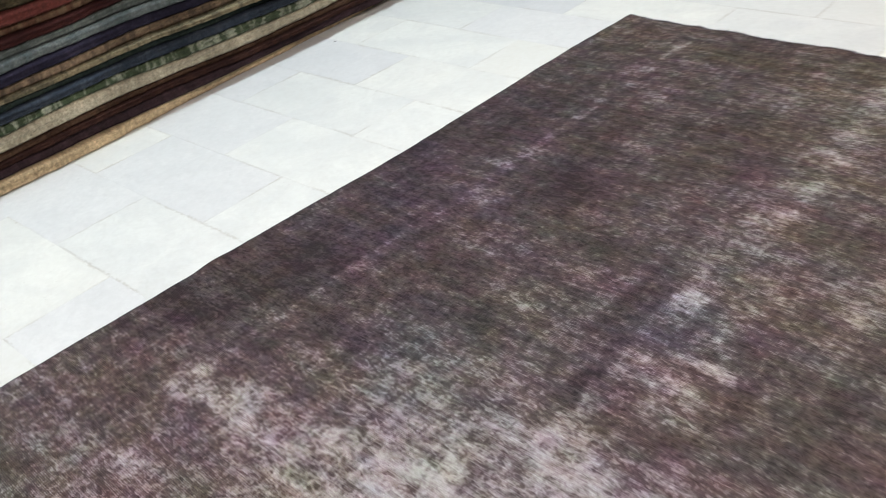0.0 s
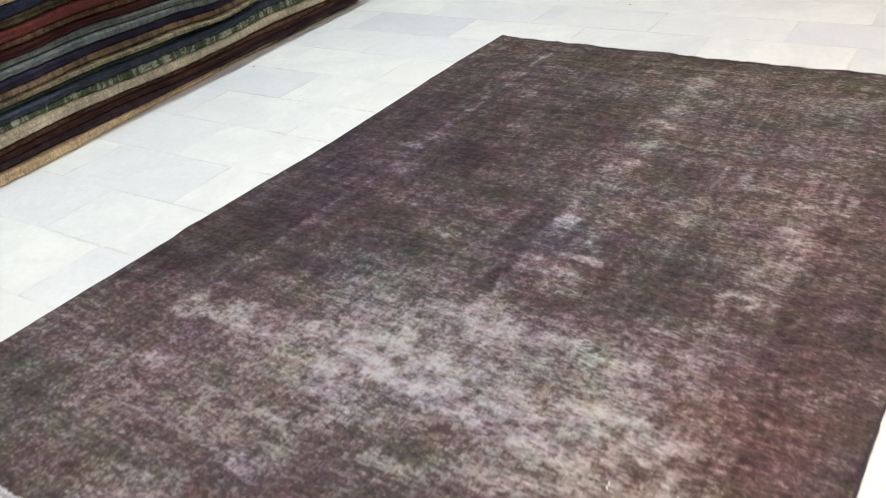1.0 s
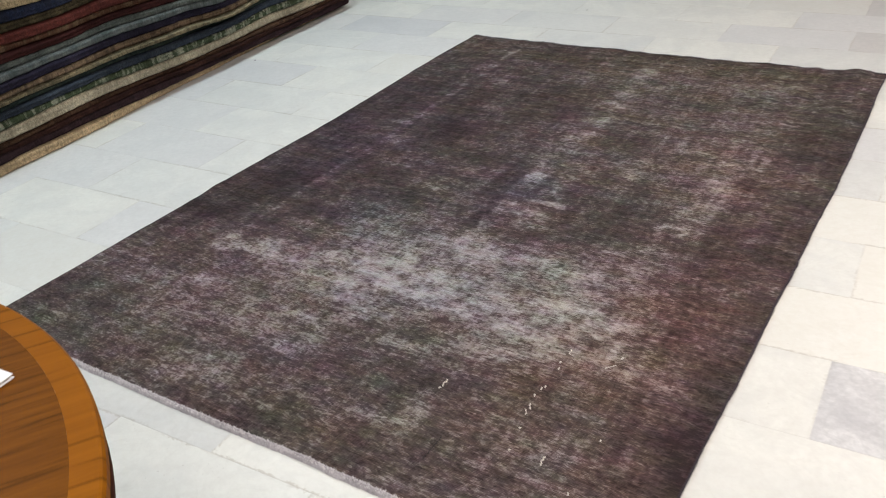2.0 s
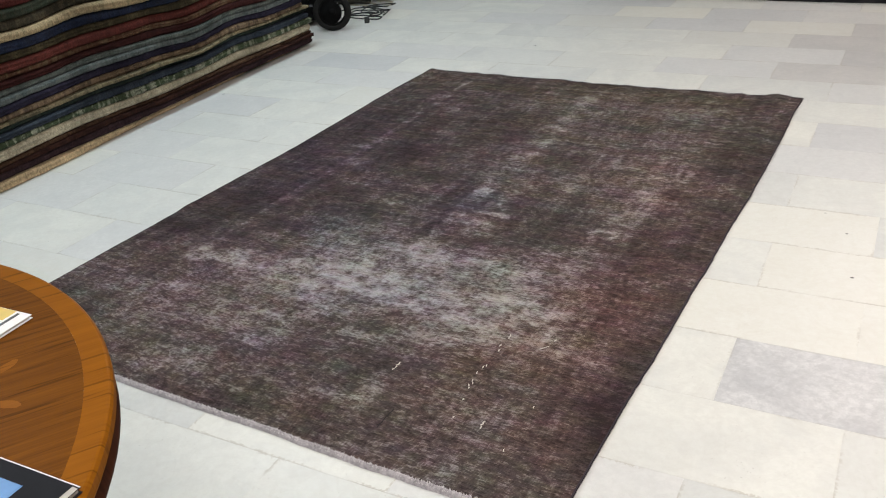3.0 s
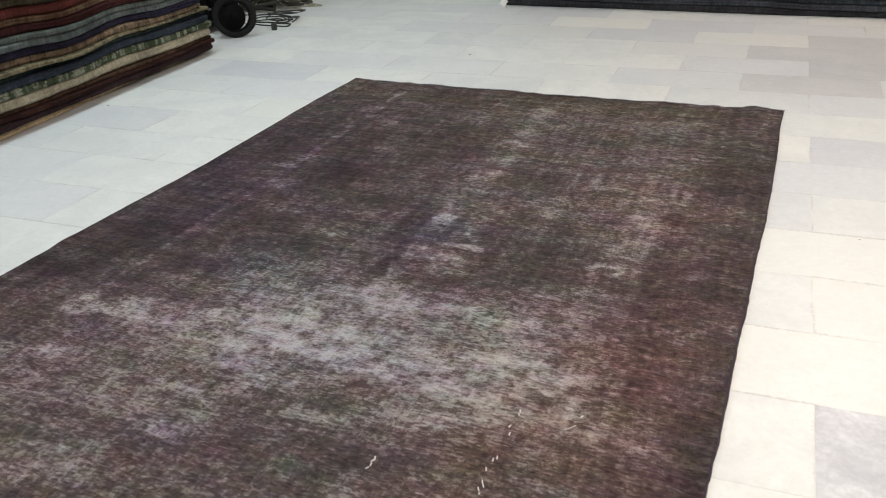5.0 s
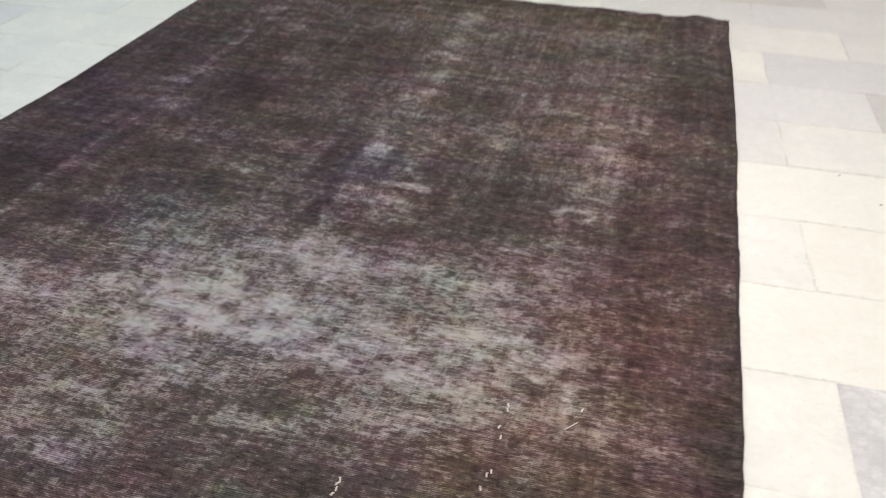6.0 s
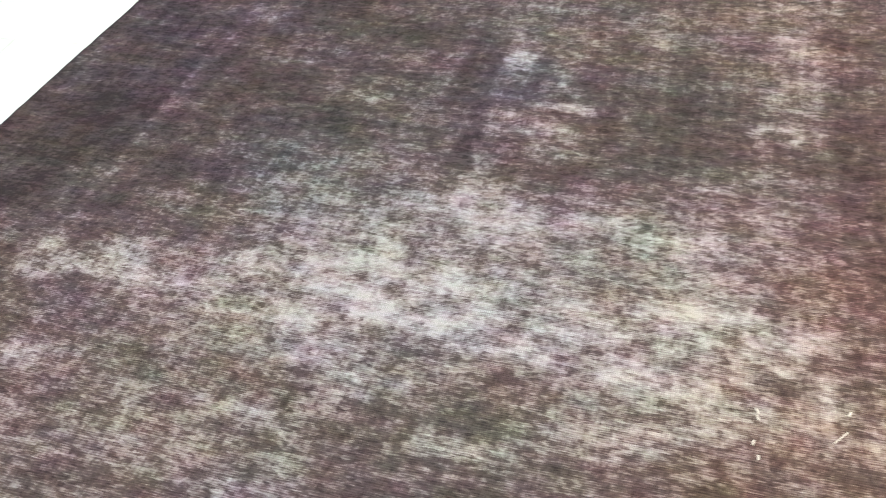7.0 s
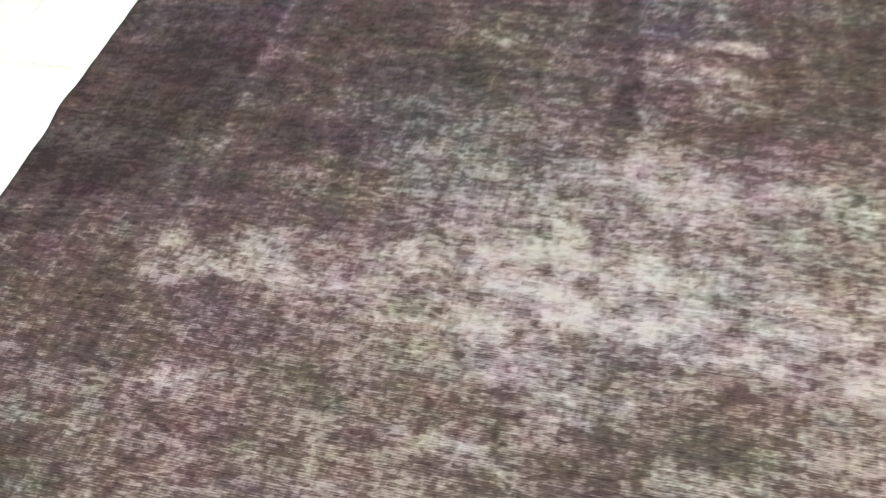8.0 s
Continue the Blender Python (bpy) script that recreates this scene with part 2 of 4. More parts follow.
T = 0.15
wall("wall_west", ROOM_X0 - T, ROOM_X0, ROOM_Y0 - T, ROOM_Y1 + T, -0.1, ROOM_H, M_WALL, "plain painted shop wall behind the rug stack", "wall")
wall("wall_east", ROOM_X1, ROOM_X1 + T, ROOM_Y0 - T, ROOM_Y1 + T, -0.1, ROOM_H, M_WALL, "plain painted shop wall", "wall")
wall("wall_north", ROOM_X0, ROOM_X1, ROOM_Y1, ROOM_Y1 + T, -0.1, ROOM_H, M_WALL, "plain painted shop wall at the far end", "wall")
wall("wall_south", ROOM_X0, ROOM_X1, ROOM_Y0 - T, ROOM_Y0, -0.1, ROOM_H, M_WALL, "plain painted shop wall", "wall")
wall("ceiling", ROOM_X0 - T, ROOM_X1 + T, ROOM_Y0 - T, ROOM_Y1 + T, ROOM_H, ROOM_H + 0.1, M_CEIL, "plain white painted ceiling", "ceiling")
floor = wall("floor", ROOM_X0, ROOM_X1, ROOM_Y0, ROOM_Y1, -0.1, -0.0005, M_GROUT, "white and grey marble tile floor laid in a running bond", "floor")

M_LAMP_FRAME = plain("lamp_frame_white", (0.8, 0.8, 0.8), 0.4, vary=0.03)


def glow(name, colour, strength):
    m, nt, bsdf = material(name)
    bsdf.inputs["Emission Color"].default_value = (*colour, 1)
    bsdf.inputs["Emission Strength"].default_value = strength
    bsdf.inputs["Base Color"].default_value = (0.8, 0.8, 0.8, 1)
    return m


GLOWS = {COOL: glow("diffuser_cool", COOL, 4.0), WARM: glow("diffuser_warm", WARM, 4.0), ROSY: glow("diffuser_rosy", ROSY, 3.0)}
for x, y, colour, watts in PANELS:
    lamp = thing("ceiling_light", "white framed rectangular ceiling light panel", "ceiling light", "ceiling lights", at=pose(x, y, ROOM_H))
    bm = bmesh.new()
    for q in ((-0.32, 0.32, -0.92, -0.89), (-0.32, 0.32, 0.89, 0.92), (-0.32, -0.29, -0.89, 0.89), (0.29, 0.32, -0.89, 0.89)):
        box(bm, *q, -0.05, 0.0)
    part("frame", bm, M_LAMP_FRAME, lamp)
    part("diffuser", boxed(-0.29, 0.29, -0.89, 0.89, -0.02, -0.01), GLOWS[colour], lamp, "glowing diffuser")
    data = bpy.data.lights.new("panel_light", "AREA")
    data.shape, data.size, data.size_y, data.energy, data.color = "RECTANGLE", 0.56, 1.76, watts, colour
    new("panel_light", data).matrix_world = pose(x, y, ROOM_H - 0.06)

# ---------------------------------------------------------------- the overdyed rug
RUG_W, RUG_L, RUG_T = 2.05, 3.012, 0.009

# worn and faded patches: x, y, half width, half length, strength
WORN_BAND = [
    (0.874, -2.237, 0.028, 0.038, 0.50), (0.889, -2.352, 0.038, 0.030, 0.42), (0.965, -2.200, 0.075, 0.032, 0.45), (0.950, -2.275, 0.070, 0.028, 0.35),
    (1.033, -2.293, 0.060, 0.030, 0.58), (1.080, -2.240, 0.030, 0.025, 0.30), (1.130, -2.215, 0.026, 0.030, 0.58), (1.100, -2.310, 0.060, 0.020, 0.38),
    (1.145, -2.325, 0.030, 0.028, 0.38), (1.190, -2.012, 0.050, 0.045, 0.62), (1.106, -1.990, 0.040, 0.045, 0.42), (1.150, -2.070, 0.050, 0.030, 0.32),
    (1.236, -2.075, 0.040, 0.030, 0.22), (1.006, -2.000, 0.045, 0.025, 0.30), (0.994, -2.142, 0.032, 0.050, 0.28), (0.920, -2.105, 0.040, 0.030, 0.16),
    (1.350, -2.003, 0.070, 0.018, 0.42), (1.449, -2.055, 0.080, 0.030, 0.46), (1.550, -2.030, 0.050, 0.025, 0.22),
]
WORN_BAND_RIGHT = [
    (1.330, -2.252, 0.045, 0.045, 0.32), (1.270, -2.340, 0.045, 0.020, 0.46), (1.200, -2.275, 0.040, 0.020, 0.26), (1.410, -2.273, 0.030, 0.030, 0.30),
    (1.434, -2.338, 0.040, 0.030, 0.56), (1.446, -2.207, 0.080, 0.020, 0.50), (1.520, -2.205, 0.090, 0.016, 0.50), (1.590, -2.195, 0.050, 0.018, 0.36),
    (1.662, -2.270, 0.050, 0.030, 0.36), (1.722, -2.220, 0.055, 0.028, 0.52), (1.540, -2.285, 0.080, 0.050, 0.20), (1.752, -2.310, 0.012, 0.050, 0.35),
    (0.769, -2.245, 0.055, 0.030, 0.36), (0.676, -2.317, 0.060, 0.025, 0.26), (0.937, -2.420, 0.030, 0.030, 0.22), (1.220, -2.550, 0.060, 0.022, 0.28),
    (1.530, -2.380, 0.120, 0.040, 0.20), (1.460, -2.480, 0.120, 0.050, 0.16), (1.700, -2.390, 0.200, 0.050, 0.14),
]
WORN_LEFT = [
    (0.342, -2.283, 0.045, 0.040, 0.36), (0.430, -2.322, 0.060, 0.025, 0.30), (0.555, -2.320, 0.045, 0.040, 0.26), (0.357, -2.358, 0.050, 0.020, 0.36),
    (0.500, -2.260, 0.050, 0.040, 0.20), (0.340, -2.600, 0.120, 0.060, 0.20), (0.460, -2.550, 0.060, 0.035, 0.22), (0.410, -2.730, 0.120, 0.040, 0.15),
    (0.940, -2.700, 0.050, 0.030, 0.22), (0.870, -2.700, 0.040, 0.020, 0.15), (1.340, -2.820, 0.120, 0.030, 0.16), (1.400, -2.770, 0.050, 0.040, 0.20),
    (0.770, -2.640, 0.200, 0.060, 0.14), (0.830, -2.870, 0.200, 0.060, 0.12), (1.025, -2.468, 0.040, 0.035, 0.32), (0.902, -2.564, 0.070, 0.018, 0.36),
    (0.500, -1.580, 0.050, 0.030, 0.25), (0.780, -1.690, 0.060, 0.030, 0.24), (0.510, -2.120, 0.080, 0.050, 0.16),
]
FADED_LINE_LEFT = [
    (0.345, -1.71, 0.018, 0.05, 0.2), (0.350, -1.81, 0.020, 0.04, 0.2), (0.345, -1.92, 0.022, 0.05, 0.22), (0.32, -1.19, 0.03, 0.03, 0.28),
    (0.34, -1.10, 0.04, 0.03, 0.25), (0.40, -1.37, 0.05, 0.05, 0.2), (0.36, -0.55, 0.03, 0.03, 0.35), (0.345, -0.73, 0.014, 0.05, 0.3),
    (0.345, -0.82, 0.014, 0.05, 0.25), (0.345, -0.18, 0.018, 0.04, 0.5), (0.345, -0.28, 0.018, 0.04, 0.5), (0.345, -0.41, 0.02, 0.03, 0.4),
    (0.47, -0.21, 0.06, 0.006, 0.35), (0.48, -0.59, 0.05, 0.02, 0.3), (0.345, -1.00, 0.012, 0.08, 0.2), (0.345, -1.55, 0.014, 0.08, 0.2),
]
FADED_LINE_MIDDLE = [
    (1.09, -1.91, 0.020, 0.06, 0.24), (1.09, -1.84, 0.020, 0.05, 0.20), (1.09, -1.75, 0.022, 0.04, 0.22), (1.09, -1.47, 0.032, 0.03, 0.75),
    (1.08, -1.53, 0.025, 0.03, 0.3), (1.13, -1.69, 0.05, 0.02, 0.4), (1.22, -1.65, 0.06, 0.015, 0.5), (1.28, -1.65, 0.03, 0.01, 0.45),
    (1.21, -1.74, 0.06, 0.02, 0.35), (1.19, -1.53, 0.03, 0.04, 0.25), (1.09, -1.37, 0.05, 0.03, 0.25), (1.08, -1.10, 0.05, 0.03, 0.55),
    (1.11, -1.04, 0.04, 0.03, 0.45), (1.08, -0.91, 0.05, 0.03, 0.45), (1.13, -0.87, 0.03, 0.03, 0.3),
]
FADED_LINE_FAR = [
    (1.08, -0.69, 0.04, 0.025, 0.5), (1.13, -0.72, 0.04, 0.02, 0.35), (1.10, -0.56, 0.04, 0.05, 0.4), (1.09, -0.37, 0.035, 0.06, 0.42),
    (1.09, -0.26, 0.05, 0.04, 0.35), (1.19, -0.46, 0.06, 0.02, 0.25), (0.88, -0.22, 0.03, 0.02, 0.25), (0.49, -0.30, 0.06, 0.02, 0.2),
    (0.75, -0.57, 0.05, 0.03, 0.2), (1.11, -1.21, 0.04, 0.03, 0.2), (0.67, -0.92, 0.1, 0.05, 0.12), (1.32, -0.95, 0.06, 0.02, 0.28),
    (1.41, -0.94, 0.05, 0.02, 0.28),
]
FADED_LINE_RIGHT = [
    (1.58, -0.38, 0.08, 0.05, 0.3), (1.69, -0.33, 0.05, 0.04, 0.28), (1.57, -0.62, 0.06, 0.05, 0.3), (1.48, -0.51, 0.05, 0.03, 0.2),
    (1.74, -0.26, 0.1, 0.04, 0.15), (1.37, -0.36, 0.08, 0.02, 0.25), (1.56, -1.06, 0.06, 0.01, 0.45), (1.65, -0.89, 0.03, 0.02, 0.25),
    (1.80, -1.03, 0.014, 0.04, 0.45), (1.80, -1.13, 0.03, 0.02, 0.4), (1.69, -1.24, 0.06, 0.05, 0.25), (1.74, -1.13, 0.06, 0.02, 0.28),
    (1.72, -1.33, 0.05, 0.03, 0.4), (1.69, -1.39, 0.05, 0.015, 0.35),
]
FADED_ARCH = [
    (1.72, -1.48, 0.06, 0.03, 0.3), (1.66, -1.43, 0.02, 0.04, 0.25), (1.64, -1.55, 0.03, 0.03, 0.3), (1.69, -1.56, 0.03, 0.03, 0.25),
    (1.66, -1.65, 0.05, 0.01, 0.5), (1.64, -1.72, 0.01, 0.03, 0.45), (1.71, -1.68, 0.012, 0.02, 0.35), (1.64, -1.79, 0.018, 0.05, 0.28),
    (1.65, -1.95, 0.05, 0.04, 0.2), (1.71, -2.04, 0.05, 0.03, 0.2), (1.92, -1.49, 0.03, 0.01, 0.35), (1.90, -1.95, 0.06, 0.012, 0.25),
    (1.98, -1.92, 0.03, 0.012, 0.25), (1.11, -0.34, 0.06, 0.1, 0.12),
]
# small clear marks: a bare blot and the ghost of a little arch
CLEAR_MARKS = [
    (1.088, -1.468, 0.027, 0.026, 0.55), (1.112, -1.500, 0.018, 0.016, 0.30), (1.668, -1.645, 0.046, 0.013, 0.42), (1.630, -1.688, 0.011, 0.036, 0.36),
    (1.706, -1.672, 0.011, 0.022, 0.30), (1.215, -1.652, 0.060, 0.014, 0.36), (1.185, -1.720, 0.060, 0.012, 0.26), (1.80, -1.08, 0.012, 0.05, 0.25),
]
DARK_PATCHES = [
    (1.88, -1.90, 0.16, 0.30, 0.10), (1.60, -2.02, 0.10, 0.06, 0.08),
    (0.22, -1.60, 0.30, 0.60, 0.060),
    (0.54, -1.21, 0.11, 0.11, 0.4), (0.09, -2.18, 0.09, 0.07, 0.35), (0.18, -2.17, 0.08, 0.05, 0.25), (1.00, -1.58, 0.04, 0.14, 0.22),
    (1.05, -1.75, 0.024, 0.09, 0.22), (1.055, -1.87, 0.028, 0.08, 0.22), (0.21, -1.84, 0.12, 0.1, 0.2), (0.72, -1.82, 0.16, 0.04, 0.14),
    (0.87, -1.38, 0.12, 0.06, 0.2), (1.93, -0.72, 0.1, 0.2, 0.2), (1.90, -0.98, 0.08, 0.05, 0.25), (1.78, -1.26, 0.06, 0.05, 0.2),
    (1.51, -1.70, 0.1, 0.15, 0.12), (1.29, -1.88, 0.16, 0.05, 0.15), (2.02, -2.49, 0.07, 0.15, 0.25), (2.04, -2.70, 0.06, 0.12, 0.25),
    (1.09, -2.37, 0.05, 0.02, 0.15), (0.24, -1.93, 0.2, 0.12, 0.08), (0.12, -1.2, 0.16, 0.5, 0.12),
]
# the ghosts of the old border lines, running the length of the rug
FADED_COLUMNS = [(1.085, -0.75, 0.05, 0.75, 0.08), (1.70, -1.25, 0.07, 0.65, 0.05), (0.345, -1.0, 0.018, 1.0, 0.085), (1.20, -1.55, 0.05, 0.4, 0.08), (1.2, -2.20, 0.50, 0.17, 0.12)]
# broad fading over the near and right parts
FADED_BROAD = [(1.22, -2.20, 0.62, 0.28, 0.105), (1.02, -2.46, 0.40, 0.13, 0.060), (1.4, -1.6, 0.6, 0.7, 0.055), (1.0, -2.7, 1.1, 0.34, 0.080), (1.85, -2.75, 0.25, 0.2, 0.030), (0.72, -2.32, 0.25, 0.13, 0.060), (0.75, -1.60, 0.35, 0.25, 0.030), (0.3, -2.4, 0.35, 0.3, 0.03), (1.1, -0.2, 1.0, 0.2, 0.02), (1.60, -2.30, 0.22, 0.2, 0.02), (1.42, -0.65, 0.40, 0.5, 0.095), (0.72, -1.97, 0.18, 0.09, 0.07), (0.30, -2.25, 0.25, 0.15, 0.030), (1.55, -0.25, 0.3, 0.2, 0.05)]
# dye that leans to another hue: x, y, half width, half length, red, green, blue
DYE = [(0.5, -1.5, 0.6, 0.6, 0.02, -0.02, 0.05), (1.89, -2.15, 0.17, 0.5, 0.15, -0.03, -0.03), (1.7, -1.15, 0.22, 0.3, 0.14, -0.02, 0.03), (0.72, -1.95, 0.20, 0.13, -0.06, 0.0, 0.09), (0.2, -1.4, 0.25, 0.5, 0.0, -0.04, 0.10),
       (1.2, -2.8, 0.9, 0.22, 0.02, 0.015, -0.03), (0.4, -2.4, 0.3, 0.25, 0.10, -0.02, 0.05), (1.45, -2.75, 0.3, 0.2, 0.01, 0.02, -0.02), (1.15, -2.15, 0.3, 0.2, -0.03, -0.005, 0.04),
       (1.08, -1.55, 0.1, 0.25, -0.03, -0.02, 0.18), (0.95, -2.7, 0.1, 0.06, 0.04, 0.0, 0.10), (1.0, -0.15, 1.2, 0.14, 0.04, 0.03, -0.10), (1.78, -2.0, 0.30, 0.9, 0.03, 0.0, -0.06), (1.5, -0.6, 0.5, 0.5, 0.02, 0.02, -0.05), (1.2, -2.33, 0.25, 0.12, 0.02, -0.025, 0.05),
       (1.72, -2.45, 0.22, 0.25, 0.08, -0.01, -0.06), (0.345, -1.3, 0.04, 0.8, 0.03, -0.02, 0.08), (0.55, -2.62, 0.22, 0.14, 0.09, -0.02, 0.02)]


def blots(X, Y, rows):
    out = np.zeros(X.shape)
    for cx, cy, sx, sy, s in rows:
        out += s * np.exp(-(((X - cx) / sx) ** 2) ** 1.7 - (((Y - cy) / sy) ** 2) ** 1.7)
    return out


def rug_material():
    """Clipped wool on cotton: broken dashes along the weft, worn down to pale warp threads where the pile is gone."""
    m, nt, bsdf = material("overdyed_wool")
    wear = nt.nodes.new("ShaderNodeAttribute")
    wear.attribute_name = "wear"
    dye = nt.nodes.new("ShaderNodeAttribute")
    dye.attribute_name = "dye"
    def swing(n, reach):
        """A value about 0.5 turned into one about nought."""
        return calc(nt, "MULTIPLY_ADD", n, reach, -reach / 2)

    fleck = noise_tex(nt, coords(nt, (0.50, 1.0, 1.0)), 170, 4, 0.74, 0.2)
    clump = ramp(nt, noise_tex(nt, coords(nt, (1.0, 0.8, 1.0)), 64, 4, 0.62, 0.4), [(0.36, grey(0)), (0.64, grey(1))])
    grain = noise_tex(nt, coords(nt, (0.30, 1.0, 1.0)), 330, 3, 0.7)
    dash = ramp(nt, noise_tex(nt, coords(nt, (0.15, 1.0, 1.0)), 310, 2, 0.6), [(0.34, grey(0)), (0.66, grey(1))])
    knot = node(nt, "ShaderNodeTexVoronoi", Scale=150.0, Randomness=0.85)
    link(nt, coords(nt, (0.45, 1.15, 1.0)), knot.inputs["Vector"])
    split = nt.nodes.new("ShaderNodeSeparateColor")
    link(nt, knot.outputs["Color"], split.inputs["Color"])
    # warp cords that show through the pile
    cord = noise_tex(nt, coords(nt, (1.0, 0.22, 1.0)), 210, 3, 0.6)
    rub = wear.outputs["Fac"]
    broken = calc(nt, "ADD", swing(fleck, 0.78), swing(grain, 0.70))
    for n, reach in ((split.outputs[0], 0.38), (dash, 0.10), (clump, 0.26), (cord, 0.55)):
        broken = calc(nt, "ADD", broken, swing(n, reach))
    # single pale threads that lie bare, and dark gaps between the rows
    strand = noise_tex(nt, coords(nt, (0.12, 1.0, 1.0)), 380, 2, 0.5, 0.1)
    bared = ramp(nt, strand, [(0.58, grey(0)), (0.65, grey(1))])
    gap = ramp(nt, strand, [(0.35, grey(1)), (0.42, grey(0))])
    broken = calc(nt, "ADD", broken, calc(nt, "MULTIPLY_ADD", bared, 0.20, -0.03))
    broken = calc(nt, "SUBTRACT", broken, calc(nt, "MULTIPLY", gap, 0.13))
    # rows of knots: ribs along the weft, cut up by the warp
    rib = node(nt, "ShaderNodeTexWave", Scale=80.0, Distortion=5.0, Detail=3.0)
    rib.bands_direction = "Y"
    link(nt, coords(nt, (0.25, 1.0, 1.0)), rib.inputs["Vector"])
    broken = calc(nt, "ADD", broken, swing(rib.outputs["Fac"], 0.20))
    gain = calc(nt, "MINIMUM", calc(nt, "MULTIPLY_ADD", rub, 0.62, 0.43), 0.79)
    v = calc(nt, "MULTIPLY_ADD", broken, gain, rub)
    hue = node(nt, "ShaderNodeTexNoise", Scale=48.0, Detail=4.0)
    link(nt, coords(nt, (0.5, 1.0, 1.0)), hue.inputs["Vector"])
    shift = nt.nodes.new("ShaderNodeVectorMath")
    shift.operation = "MULTIPLY_ADD"
    link(nt, hue.outputs["Color"], shift.inputs[0])
    shift.inputs[1].default_value, shift.inputs[2].default_value = (0.30, 0.28, 0.33), (0.85, 0.86, 0.835)
    tint = mix(nt, 1.0, dye.outputs["Color"], shift.outputs[0], "MULTIPLY")
    dark = mix(nt, 1.0, (0.0285, 0.0212, 0.0211), tint, "MULTIPLY")
    mid = mix(nt, 1.0, (0.1225, 0.0947, 0.0895), tint, "MULTIPLY")
    pale = mix(nt, 0.6, (0.465, 0.441, 0.432), tint, "MULTIPLY")
    col = mix(nt, ramp(nt, v, [(-0.0, grey(0.0)), (0.55, grey(1.0))]), dark, mid)
    bare = ramp(nt, v, [(0.38, grey(0.0)), (0.66, grey(0.40)), (0.96, grey(1.0))])
    col = mix(nt, bare, col, pale)
    warp = node(nt, "ShaderNodeTexWave", Scale=95.0, Distortion=0.6, Detail=1.0)
    warp.bands_direction = "X"
    link(nt, coords(nt), warp.inputs["Vector"])
    threads = calc(nt, "MULTIPLY", calc(nt, "SUBTRACT", 1.0, warp.outputs["Fac"]), calc(nt, "MULTIPLY_ADD", bare, 0.34, 0.08))
    col = mix(nt, threads, col, dark)
    link(nt, col, bsdf.inputs["Base Color"])
    bsdf.inputs["Roughness"].default_value = 0.95
    bsdf.inputs["Specular IOR Level"].default_value = 0.10
    bump(nt, bsdf, calc(nt, "ADD", calc(nt, "MULTIPLY", rib.outputs["Fac"], 0.5), fleck), 0.5, 0.004)
    return m


